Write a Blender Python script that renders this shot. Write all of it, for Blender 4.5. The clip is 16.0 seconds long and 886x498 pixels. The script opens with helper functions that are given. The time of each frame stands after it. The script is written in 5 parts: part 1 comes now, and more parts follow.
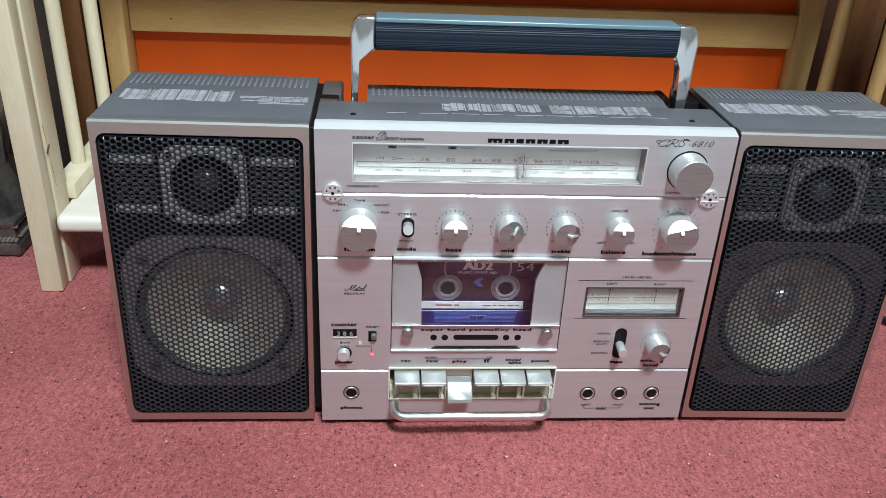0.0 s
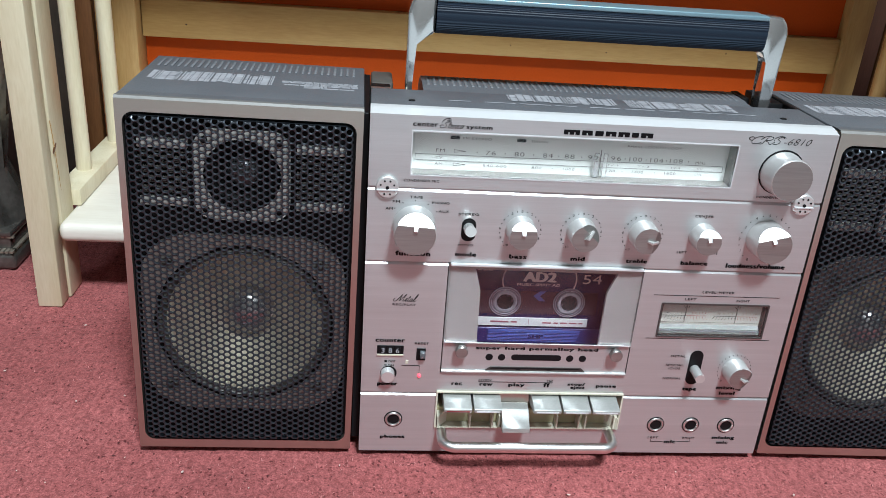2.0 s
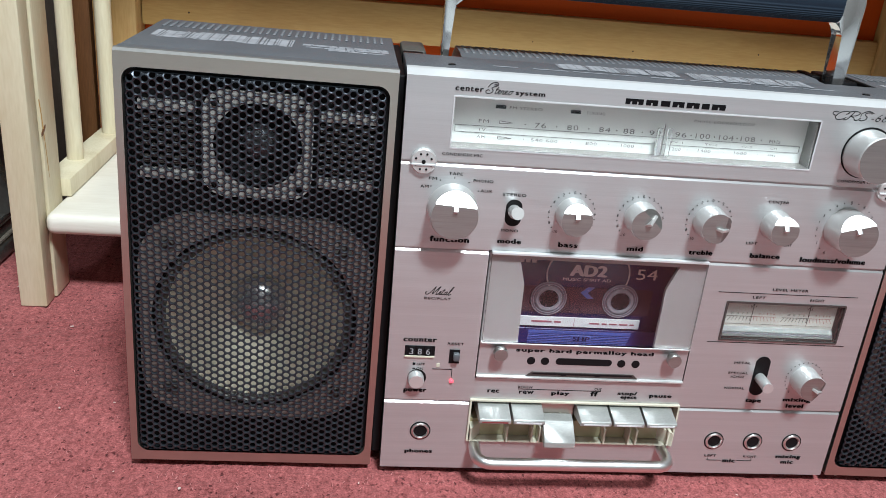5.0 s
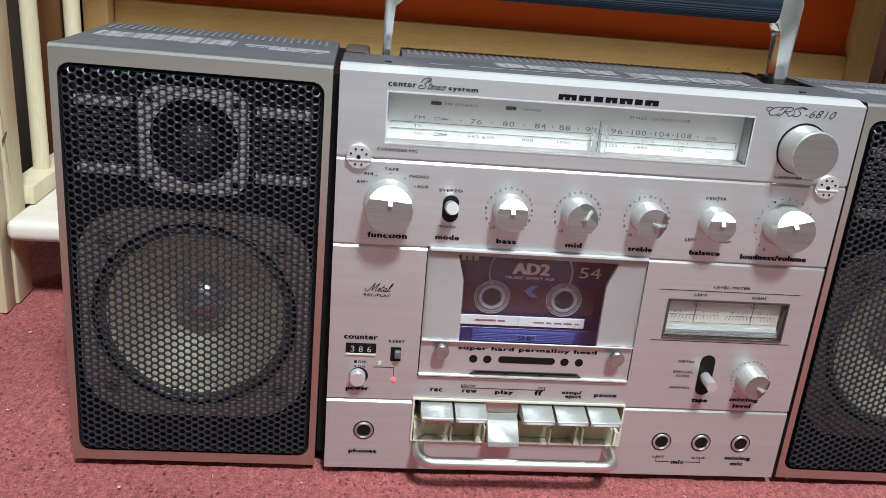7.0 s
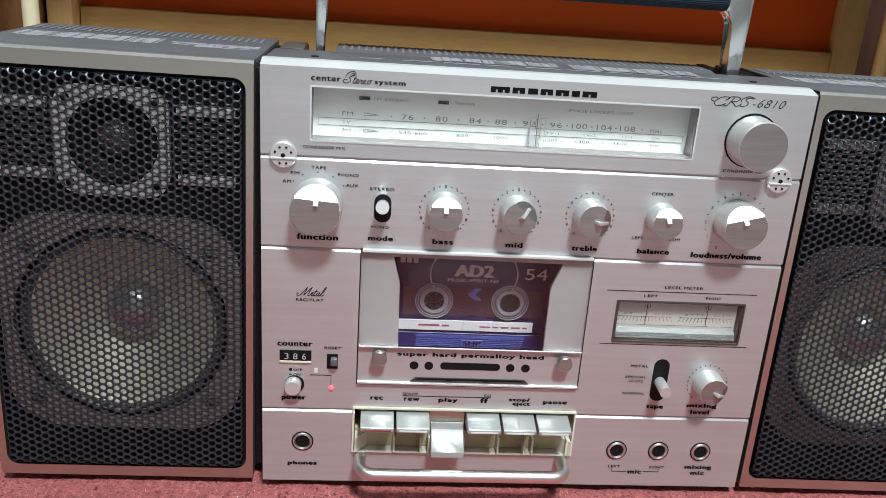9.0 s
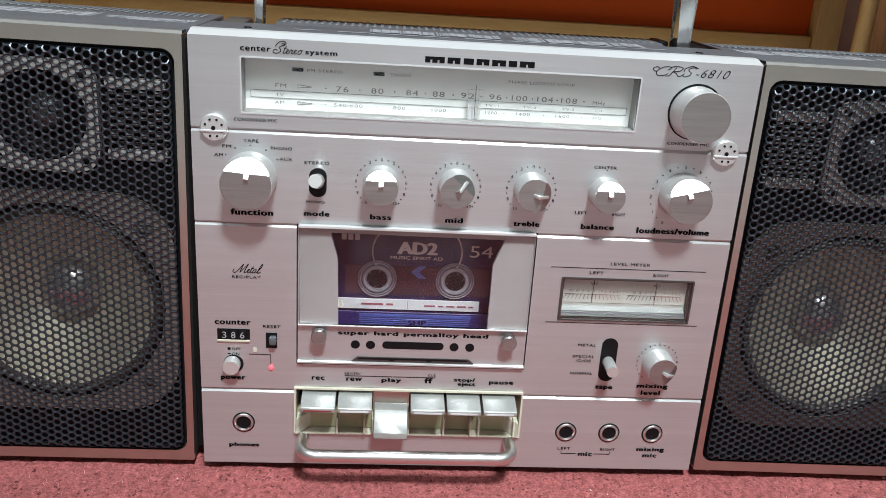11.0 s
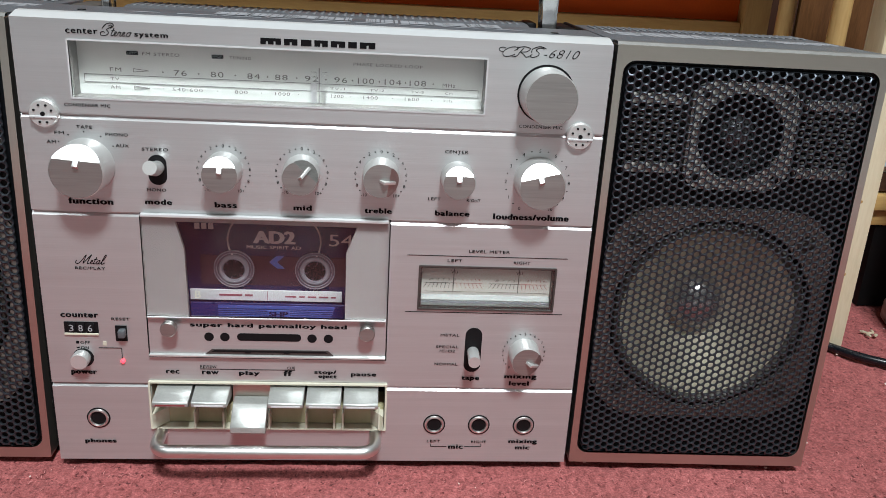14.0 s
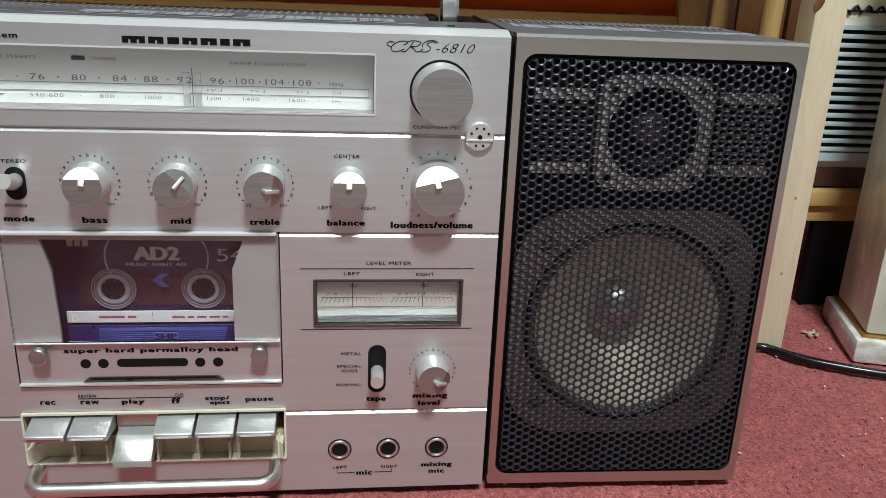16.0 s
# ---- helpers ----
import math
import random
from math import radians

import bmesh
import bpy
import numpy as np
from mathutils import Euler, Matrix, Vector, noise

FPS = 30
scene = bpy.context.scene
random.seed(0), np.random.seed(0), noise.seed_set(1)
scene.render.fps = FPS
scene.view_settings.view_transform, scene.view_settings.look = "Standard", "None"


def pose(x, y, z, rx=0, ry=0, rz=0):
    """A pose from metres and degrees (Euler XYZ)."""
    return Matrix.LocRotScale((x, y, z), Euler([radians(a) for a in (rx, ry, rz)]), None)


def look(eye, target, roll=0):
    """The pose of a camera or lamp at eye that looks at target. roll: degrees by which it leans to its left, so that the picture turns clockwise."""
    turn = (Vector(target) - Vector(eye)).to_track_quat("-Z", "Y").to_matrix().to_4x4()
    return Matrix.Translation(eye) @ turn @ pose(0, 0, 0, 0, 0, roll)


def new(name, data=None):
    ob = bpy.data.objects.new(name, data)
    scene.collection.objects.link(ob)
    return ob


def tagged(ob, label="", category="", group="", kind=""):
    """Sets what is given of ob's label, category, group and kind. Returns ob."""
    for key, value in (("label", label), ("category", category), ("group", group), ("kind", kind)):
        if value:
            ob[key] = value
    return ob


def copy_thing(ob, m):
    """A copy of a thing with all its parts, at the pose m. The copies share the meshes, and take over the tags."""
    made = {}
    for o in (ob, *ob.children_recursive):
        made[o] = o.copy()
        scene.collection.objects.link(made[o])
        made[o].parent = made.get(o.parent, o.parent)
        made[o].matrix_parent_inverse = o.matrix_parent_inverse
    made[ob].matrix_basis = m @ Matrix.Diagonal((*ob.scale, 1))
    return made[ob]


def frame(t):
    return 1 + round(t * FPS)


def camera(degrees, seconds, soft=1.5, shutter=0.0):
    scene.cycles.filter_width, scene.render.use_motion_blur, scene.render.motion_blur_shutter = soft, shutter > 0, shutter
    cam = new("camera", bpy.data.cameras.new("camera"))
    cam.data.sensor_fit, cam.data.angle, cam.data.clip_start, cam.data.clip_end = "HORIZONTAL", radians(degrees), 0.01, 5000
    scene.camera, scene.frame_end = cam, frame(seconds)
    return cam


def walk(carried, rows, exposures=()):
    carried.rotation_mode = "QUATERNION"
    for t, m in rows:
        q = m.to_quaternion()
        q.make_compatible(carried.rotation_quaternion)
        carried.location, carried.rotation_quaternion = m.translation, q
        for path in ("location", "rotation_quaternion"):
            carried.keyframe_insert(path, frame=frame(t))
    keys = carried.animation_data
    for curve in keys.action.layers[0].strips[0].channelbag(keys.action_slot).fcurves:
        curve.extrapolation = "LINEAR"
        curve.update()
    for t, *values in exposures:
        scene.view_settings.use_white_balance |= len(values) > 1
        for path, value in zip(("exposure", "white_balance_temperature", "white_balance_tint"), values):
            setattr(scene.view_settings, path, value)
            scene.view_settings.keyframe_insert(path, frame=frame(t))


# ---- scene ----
cam = camera(56.1, 16.0, soft=0.55)
PATH = [
    (0, (-0.096, -0.498, 0.41), (0.059, 1.27, -0.513), 2.8),
    (0.5, (-0.111, -0.494, 0.391), (0.057, 1.282, -0.513), 3.0),
    (1, (-0.123, -0.477, 0.371), (0.056, 1.304, -0.522), 3.4),
    (1.5, (-0.133, -0.469, 0.367), (0.056, 1.343, -0.457), 4.1),
    (2, (-0.14, -0.451, 0.355), (0.058, 1.365, -0.459), 4.4),
    (2.5, (-0.15, -0.437, 0.341), (0.051, 1.386, -0.457), 4.6),
    (3, (-0.157, -0.424, 0.335), (0.052, 1.406, -0.445), 4.8),
    (3.5, (-0.163, -0.408, 0.325), (0.058, 1.425, -0.442), 5.0),
    (3.7, (-0.164, -0.406, 0.322), (0.058, 1.429, -0.442), 5.1),
    (5.8, (-0.149, -0.403, 0.3), (0.072, 1.451, -0.418), 5.4),
    (6, (-0.145, -0.407, 0.298), (0.08, 1.451, -0.408), 5.4),
    (6.5, (-0.133, -0.411, 0.294), (0.086, 1.452, -0.401), 5.3),
    (7, (-0.124, -0.414, 0.295), (0.081, 1.454, -0.39), 5.1),
    (7.5, (-0.114, -0.413, 0.295), (0.083, 1.459, -0.38), 4.9),
    (8, (-0.102, -0.404, 0.292), (0.085, 1.472, -0.375), 4.7),
    (8.5, (-0.09, -0.402, 0.288), (0.087, 1.477, -0.375), 4.4),
    (9, (-0.081, -0.401, 0.287), (0.089, 1.478, -0.376), 4.0),
    (11.5, (-0.034, -0.398, 0.274), (0.112, 1.482, -0.394), 3.6),
    (12, (-0.021, -0.397, 0.274), (0.119, 1.484, -0.391), 3.5),
    (12.5, (-0.005, -0.395, 0.273), (0.138, 1.485, -0.393), 3.6),
    (13, (0.009, -0.394, 0.271), (0.167, 1.482, -0.404), 3.5),
    (13.5, (0.018, -0.394, 0.27), (0.179, 1.481, -0.406), 3.4),
    (14, (0.027, -0.393, 0.272), (0.193, 1.481, -0.406), 3.3),
    (14.5, (0.038, -0.389, 0.271), (0.216, 1.484, -0.408), 3.1),
    (15, (0.048, -0.382, 0.269), (0.249, 1.489, -0.408), 3.0),
    (15.5, (0.058, -0.375, 0.269), (0.272, 1.497, -0.402), 2.8),
    (16, (0.065, -0.366, 0.267), (0.299, 1.504, -0.402), 2.5),
]
walk(cam, [(t, look(eye, target, roll)) for t, eye, target, roll in PATH], [(0.0, -0.04, 5950, 5), (3.5, 0.0, 6060, 7), (8.0, 0.0, 6260, 7), (14.0, -0.17, 6380, 8), (16.0, -0.32, 6460, 7)])

# ---- world, light, exposure ----
world = bpy.data.worlds.new("world")
scene.world = world
world.use_nodes = True
world.node_tree.nodes["Background"].inputs["Color"].default_value = (0.93, 0.97, 1.0, 1)
world.node_tree.nodes["Background"].inputs["Strength"].default_value = 0.003


def area_lamp(name, eye, target, sx, sy, power, color):
    data = bpy.data.lights.new(name, "AREA")
    data.shape, data.size, data.size_y = "RECTANGLE", sx, sy
    data.energy, data.color = power, color
    ob = new(name, data)
    ob.matrix_world = look(eye, target)
    return ob


# unseen main lamp, placed by the direction of the knob shadows
area_lamp("ceiling_and_fill_light", (0.26, -1.50, 2.56), (0.26, -1.50, 0), 0.40, 0.40, 150, (0.93, 0.985, 1.0))
# two weak fill lights, added to brighten the right and left sides
area_lamp("ceiling_and_fill_light", (0.75, -2.05, 2.56), (0.75, -2.05, 0), 0.30, 0.30, 3, (0.93, 0.985, 1.0))
area_lamp("ceiling_and_fill_light", (-1.2, -0.9, 2.56), (-1.2, -0.9, 0), 0.30, 0.30, 10, (0.93, 0.985, 1.0))


# ---- materials ----
def mat(name, color, rough=0.5, metal=0.0, vary=0.1, scale=60.0, stretch=(1, 1, 1), bump=0.0, bump_scale=300.0,
        rough_vary=0.08, color2=None, spec=0.5, coat=0.0, brushed=0.0):
    """A surface with variation at two scales, fine relief and uneven gloss."""
    m = bpy.data.materials.new(name)
    m.use_nodes = True
    nt = m.node_tree
    n, l = nt.nodes, nt.links
    b = n["Principled BSDF"]
    b.inputs["Metallic"].default_value = metal
    b.inputs["Specular IOR Level"].default_value = spec
    b.inputs["Coat Weight"].default_value = coat
    tc = n.new("ShaderNodeTexCoord")
    mp = n.new("ShaderNodeMapping")
    mp.inputs["Scale"].default_value = stretch
    l.new(tc.outputs["Object"], mp.inputs["Vector"])
    big = n.new("ShaderNodeTexNoise")
    big.inputs["Scale"].default_value = scale
    big.inputs["Detail"].default_value = 4
    l.new(mp.outputs["Vector"], big.inputs["Vector"])
    small = n.new("ShaderNodeTexNoise")
    small.inputs["Scale"].default_value = bump_scale
    small.inputs["Detail"].default_value = 3
    l.new(mp.outputs["Vector"], small.inputs["Vector"])
    mixf = n.new("ShaderNodeMath")
    mixf.operation = "MULTIPLY_ADD"
    mixf.inputs[1].default_value = 0.4
    l.new(small.outputs["Fac"], mixf.inputs[0])
    half = n.new("ShaderNodeMath")
    half.operation = "MULTIPLY"
    half.inputs[1].default_value = 0.6
    l.new(big.outputs["Fac"], half.inputs[0])
    l.new(half.outputs[0], mixf.inputs[2])
    ramp = n.new("ShaderNodeValToRGB")
    ramp.color_ramp.elements[0].position = 0.3
    ramp.color_ramp.elements[1].position = 0.7
    c2 = color2 or color
    ramp.color_ramp.elements[0].color = (*[max(0, c * (1 - vary)) for c in color], 1)
    ramp.color_ramp.elements[1].color = (*[min(1, c * (1 + vary)) for c in c2], 1)
    l.new(mixf.outputs[0], ramp.inputs["Fac"])
    l.new(ramp.outputs["Color"], b.inputs["Base Color"])
    rr = n.new("ShaderNodeMapRange")
    rr.inputs["To Min"].default_value = max(0.02, rough - rough_vary)
    rr.inputs["To Max"].default_value = min(1, rough + rough_vary)
    l.new(mixf.outputs[0], rr.inputs["Value"])
    l.new(rr.outputs["Result"], b.inputs["Roughness"])
    if brushed:
        # fine horizontal brushing spreads the gloss up and down
        tg = n.new("ShaderNodeCombineXYZ")
        tg.inputs[2].default_value = 1.0
        l.new(tg.outputs[0], b.inputs["Tangent"])
        b.inputs["Anisotropic"].default_value = brushed
    if bump:
        bp = n.new("ShaderNodeBump")
        bp.inputs["Strength"].default_value = bump
        bp.inputs["Distance"].default_value = 0.001
        l.new(small.outputs["Fac"], bp.inputs["Height"])
        l.new(bp.outputs["Normal"], b.inputs["Normal"])
    return m


def wood(name, dark, light, rough=0.5, axis="X", scale=9.0, rand=0.15):
    """Planed wood: long grain along one axis, growth bands and fine pores."""
    m = bpy.data.materials.new(name)
    m.use_nodes = True
    nt = m.node_tree
    n, l = nt.nodes, nt.links
    b = n["Principled BSDF"]
    tc = n.new("ShaderNodeTexCoord")
    mp = n.new("ShaderNodeMapping")
    k = {"X": (0.12, 1, 1), "Y": (1, 0.12, 1), "Z": (1, 1, 0.12)}[axis]
    mp.inputs["Scale"].default_value = k
    l.new(tc.outputs["Object"], mp.inputs["Vector"])
    info = n.new("ShaderNodeObjectInfo")
    comb = n.new("ShaderNodeCombineXYZ")
    l.new(info.outputs["Random"], comb.inputs[0])
    l.new(info.outputs["Random"], comb.inputs[1])
    l.new(comb.outputs[0], mp.inputs["Location"])
    wv = n.new("ShaderNodeTexNoise")
    wv.inputs["Scale"].default_value = scale * 4
    wv.inputs["Detail"].default_value = 5
    wv.inputs["Distortion"].default_value = 0.6
    l.new(mp.outputs["Vector"], wv.inputs["Vector"])
    fine = n.new("ShaderNodeTexNoise")
    fine.inputs["Scale"].default_value = scale * 70
    l.new(mp.outputs["Vector"], fine.inputs["Vector"])
    add = n.new("ShaderNodeMath")
    add.operation = "MULTIPLY_ADD"
    add.inputs[1].default_value = 0.35
    l.new(fine.outputs["Fac"], add.inputs[0])
    sc = n.new("ShaderNodeMath")
    sc.operation = "MULTIPLY"
    sc.inputs[1].default_value = 0.65
    l.new(wv.outputs["Fac"], sc.inputs[0])
    l.new(sc.outputs[0], add.inputs[2])
    ramp = n.new("ShaderNodeValToRGB")
    ramp.color_ramp.elements[0].position = 0.33
    ramp.color_ramp.elements[1].position = 0.62
    ramp.color_ramp.elements[0].color = (*dark, 1)
    ramp.color_ramp.elements[1].color = (*light, 1)
    l.new(add.outputs[0], ramp.inputs["Fac"])
    l.new(ramp.outputs["Color"], b.inputs["Base Color"])
    b.inputs["Roughness"].default_value = rough
    bp = n.new("ShaderNodeBump")
    bp.inputs["Strength"].default_value = 0.15
    bp.inputs["Distance"].default_value = 0.001
    l.new(fine.outputs["Fac"], bp.inputs["Height"])
    l.new(bp.outputs["Normal"], b.inputs["Normal"])
    return m


def clear(name, tint=(1, 1, 1), rough=0.02):
    m = bpy.data.materials.new(name)
    m.use_nodes = True
    b = m.node_tree.nodes["Principled BSDF"]
    b.inputs["Base Color"].default_value = (*tint, 1)
    b.inputs["Transmission Weight"].default_value = 1
    b.inputs["Roughness"].default_value = rough
    b.inputs["IOR"].default_value = 1.45
    return m


def glow(name, color, strength):
    m = bpy.data.materials.new(name)
    m.use_nodes = True
    b = m.node_tree.nodes["Principled BSDF"]
    b.inputs["Base Color"].default_value = (*color, 1)
    b.inputs["Emission Color"].default_value = (*color, 1)
    b.inputs["Emission Strength"].default_value = strength
    return m


ALU = mat("brushed_aluminium", (0.545, 0.55, 0.555), 0.33, 0.68, 0.06, 300, (0.012, 1, 1), 0.06, 1800, 0.05, brushed=0.60)
DOORPLATE = mat("brushed_door_plate", (0.295, 0.285, 0.283), 0.40, 0.72, 0.06, 130, (0.03, 1, 1), 0.05, 1500, 0.03, brushed=0.7)
BEZEL = mat("dark_grey_bezel", (0.09, 0.082, 0.078), 0.3, 0.5, 0.06, 60)
ALU_SIDE = mat("satin_aluminium", (0.66, 0.66, 0.65), 0.38, 0.6, 0.05, 60, (1, 1, 1), 0.05, 1500)
EDGE = mat("bright_satin_edge", (0.62, 0.63, 0.64), 0.35, 0.15, 0.04, 40)
PRINT = mat("worn_white_print", (0.33, 0.335, 0.36), 0.6, 0.0, 0.25, 120)
FACET = mat("polished_facet", (0.86, 0.86, 0.86), 0.45, 1.0, 0.02, 40, rough_vary=0.04)
FRAME = mat("champagne_metal", (0.52, 0.485, 0.43), 0.30, 0.95, 0.03, 200, (0.2, 1, 1), 0.04, 1600, 0.04)
CHROME = mat("chrome", (0.80, 0.795, 0.79), 0.12, 0.92, 0.03, 50, rough_vary=0.04)
SATIN = mat("satin_chrome", (0.78, 0.775, 0.76), 0.36, 1.0, 0.04, 60, rough_vary=0.06)
GREY = mat("dark_grey_plastic", (0.110, 0.117, 0.130), 0.45, 0.0, 0.12, 25, bump=0.25, bump_scale=2200)
BLACK = mat("black_plastic", (0.007, 0.007, 0.008), 0.45, 0.0, 0.2, 60, spec=0.18, bump=0.1, bump_scale=1500)
GRIP = mat("navy_black_rubber", (0.009, 0.018, 0.032), 0.48, 0.0, 0.12, 40, (0.05, 1, 1), spec=0.3)
MESH = mat("grille_steel", (0.053, 0.062, 0.075), 0.33, 0.72, 0.15, 40, bump=0.05, bump_scale=1500)
BAFFLE = mat("black_baffle", (0.004, 0.004, 0.0045), 0.6, 0.0, 0.2, 50, spec=0.2)
FLANGE_PALE = mat("pale_driver_frame", (0.47, 0.457, 0.43), 0.42, 0.4, 0.12, 60, bump=0.1)
SPEAKER_EDGE = mat("worn_satin_edge", (0.24, 0.235, 0.225), 0.5, 0.5, 0.1, 60)
STRIP = mat("meter_pale_strip", (0.115, 0.128, 0.12), 0.5, 0.0, 0.06, 60)
GRIP_SHEEN = mat("blue_grey_sheen", (0.20, 0.31, 0.36), 0.34, 0.35, 0.06, 60, (0.1, 1, 1))
FLANGE = mat("brown_grey_driver_frame", (0.235, 0.200, 0.180), 0.42, 0.35, 0.1, 60, bump=0.1)
CONE = mat("grey_metal_cone", (0.74, 0.715, 0.57), 0.52, 0.62, 0.10, 70, bump=0.3, bump_scale=1200)
DUST = mat("glossy_dust_cap", (0.55, 0.54, 0.54), 0.26, 0.9, 0.1, 60)
SURROUND = mat("grey_rubber", (0.085, 0.078, 0.070), 0.5, 0.0, 0.15, 60)
DOME = mat("glossy_black_dome", (0.11, 0.11, 0.115), 0.28, 0.6, 0.1, 60)
RUBBER = mat("black_rubber", (0.015, 0.015, 0.016), 0.55, 0.0, 0.15, 60)
INK = mat("black_ink", (0.006, 0.006, 0.007), 0.7, 0.0, 0.1, 60, spec=0.1)
GREYINK = mat("grey_ink", (0.15, 0.145, 0.14), 0.6, 0.0, 0.1, 60, spec=0.2)
WHITEINK = mat("white_print", (0.62, 0.62, 0.63), 0.6, 0.0, 0.12, 200)
DUSTY = mat("dusty_grey_rib", (0.165, 0.172, 0.185), 0.6, 0.0, 0.2, 150)
DIAL = mat("dial_plate", (0.66, 0.685, 0.655), 0.45, 0.1, 0.03, 30)
RECESS = mat("recess_grey", (0.20, 0.19, 0.18), 0.5, 0.2, 0.06, 40)
SCALE_PAPER = mat("meter_scale", (0.36, 0.35, 0.315), 0.6, 0.0, 0.05, 60)
CREAM = mat("cream_plastic", (0.62, 0.595, 0.48), 0.45, 0.0, 0.08, 60, bump=0.1)
# well floor: the frame's cream, darkened for the shade under the keys
SHADED_CREAM = mat("shaded_cream_well", (0.42, 0.385, 0.235), 0.5, 0.0, 0.1, 60)
KEY = mat("key_silver", (0.42, 0.43, 0.415), 0.38, 0.5, 0.14, 150, (0.5, 1, 1), 0.05, 1200)
KNOBCAP = mat("knob_face", (0.36, 0.357, 0.345), 0.36, 0.9, 0.13, 420, (0.035, 1, 1), 0.08, 1500, 0.06, brushed=0.5)
GLASS = clear("clear_acrylic")
FROSTED = clear("frosted_acrylic", rough=0.12)
SHELL = mat("purple_cassette_shell", (0.019, 0.014, 0.050), 0.22, 0.0, 0.2, 30)
SHELLBLUE = mat("blue_cassette_label", (0.015, 0.013, 0.080), 0.3, 0.0, 0.15, 60)
BLUELINE = mat("pale_blue_line", (0.050, 0.072, 0.25), 0.4, 0.0, 0.1, 60)
PAPER = mat("label_paper", (0.46, 0.44, 0.46), 0.6, 0.0, 0.04, 60)
TAPEWIN = mat("brown_tape_window", (0.036, 0.017, 0.025), 0.2, 0.0, 0.3, 40)
HUB = mat("translucent_hub", (0.10, 0.075, 0.10), 0.16, 0.0, 0.1, 60)
TAN = mat("tan_print", (0.42, 0.33, 0.33), 0.5, 0.0, 0.1, 60)
MAROON = mat("maroon_ink", (0.20, 0.04, 0.06), 0.6, 0.0, 0.1, 60)
RED = glow("red_led", (1.0, 0.05, 0.075), 3.0)
REDLINE = mat("red_paint", (0.20, 0.035, 0.035), 0.4)
HUBRIM = mat("pale_hub_rim", (0.20, 0.185, 0.215), 0.14, 0.0, 0.2, 200, coat=0.4)
# front posts and seat paler than the back: stronger light put into the colour
PINE = wood("pine_upright", (0.37, 0.222, 0.082), (0.48, 0.315, 0.13), 0.45, "Z")
PALEPINE = wood("pale_pine_upright", (0.61, 0.53, 0.345), (0.73, 0.665, 0.48), 0.4, "Z")
PINEX = wood("pine_board", (0.405, 0.238, 0.082), (0.515, 0.335, 0.128), 0.45, "X")
PINEY = wood("pine_rail", (0.36, 0.24, 0.11), (0.47, 0.335, 0.17), 0.45, "Y")
WHITEWOOD = wood("bright_pine_board", (0.71, 0.67, 0.58), (0.79, 0.76, 0.68), 0.42, "X")
BROWN = wood("red_brown_wood", (0.085, 0.035, 0.012), (0.165, 0.074, 0.027), 0.40, "Z")
DARKWOOD = wood("dark_brown_wood", (0.035, 0.016, 0.010), (0.07, 0.030, 0.018), 0.45, "Z")
ORANGE = mat("orange_panel", (0.435, 0.060, 0.002), 0.6, 0.0, 0.12, 6, spec=0.2, bump=0.1, bump_scale=500)
MARBLE = mat("green_white_onyx", (0.50, 0.58, 0.46), 0.25, 0.0, 0.25, 14, (1, 1, 0.35), bump_scale=60, color2=(0.72, 0.76, 0.64), coat=0.3)
ONYX = mat("veined_onyx", (0.36, 0.36, 0.22), 0.3, 0.0, 0.45, 16, (1, 1, 2.6), bump=0.3, bump_scale=90, color2=(0.80, 0.84, 0.76), coat=0.2)
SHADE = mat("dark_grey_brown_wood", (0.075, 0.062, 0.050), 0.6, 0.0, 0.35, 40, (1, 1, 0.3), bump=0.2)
GOLD = mat("gold_trim", (0.62, 0.42, 0.16), 0.3, 0.9)
BRONZE = mat("dark_bronze", (0.12, 0.115, 0.105), 0.22, 0.6, 0.5, 30, bump=0.3, bump_scale=200)
SLATE = mat("blue_grey_plastic", (0.42, 0.51, 0.53), 0.45)
IVORY = mat("ivory_plastic", (0.72, 0.69, 0.56), 0.45)
CABLE = mat("black_cable", (0.004, 0.005, 0.008), 0.28)
PLASTER = mat("brown_plaster", (0.16, 0.15, 0.14), 0.8, 0.0, 0.06, 3, bump=0.1)
WHITE = mat("grey_ceiling", (0.42, 0.42, 0.415), 0.8, 0.0, 0.03, 3)
TILE = mat("pale_floor_tile", (0.33, 0.345, 0.35), 0.35, 0.0, 0.05, 4)
LINT = mat("pale_lint", (0.62, 0.48, 0.44), 0.9, 0.0, 0.2, 200)


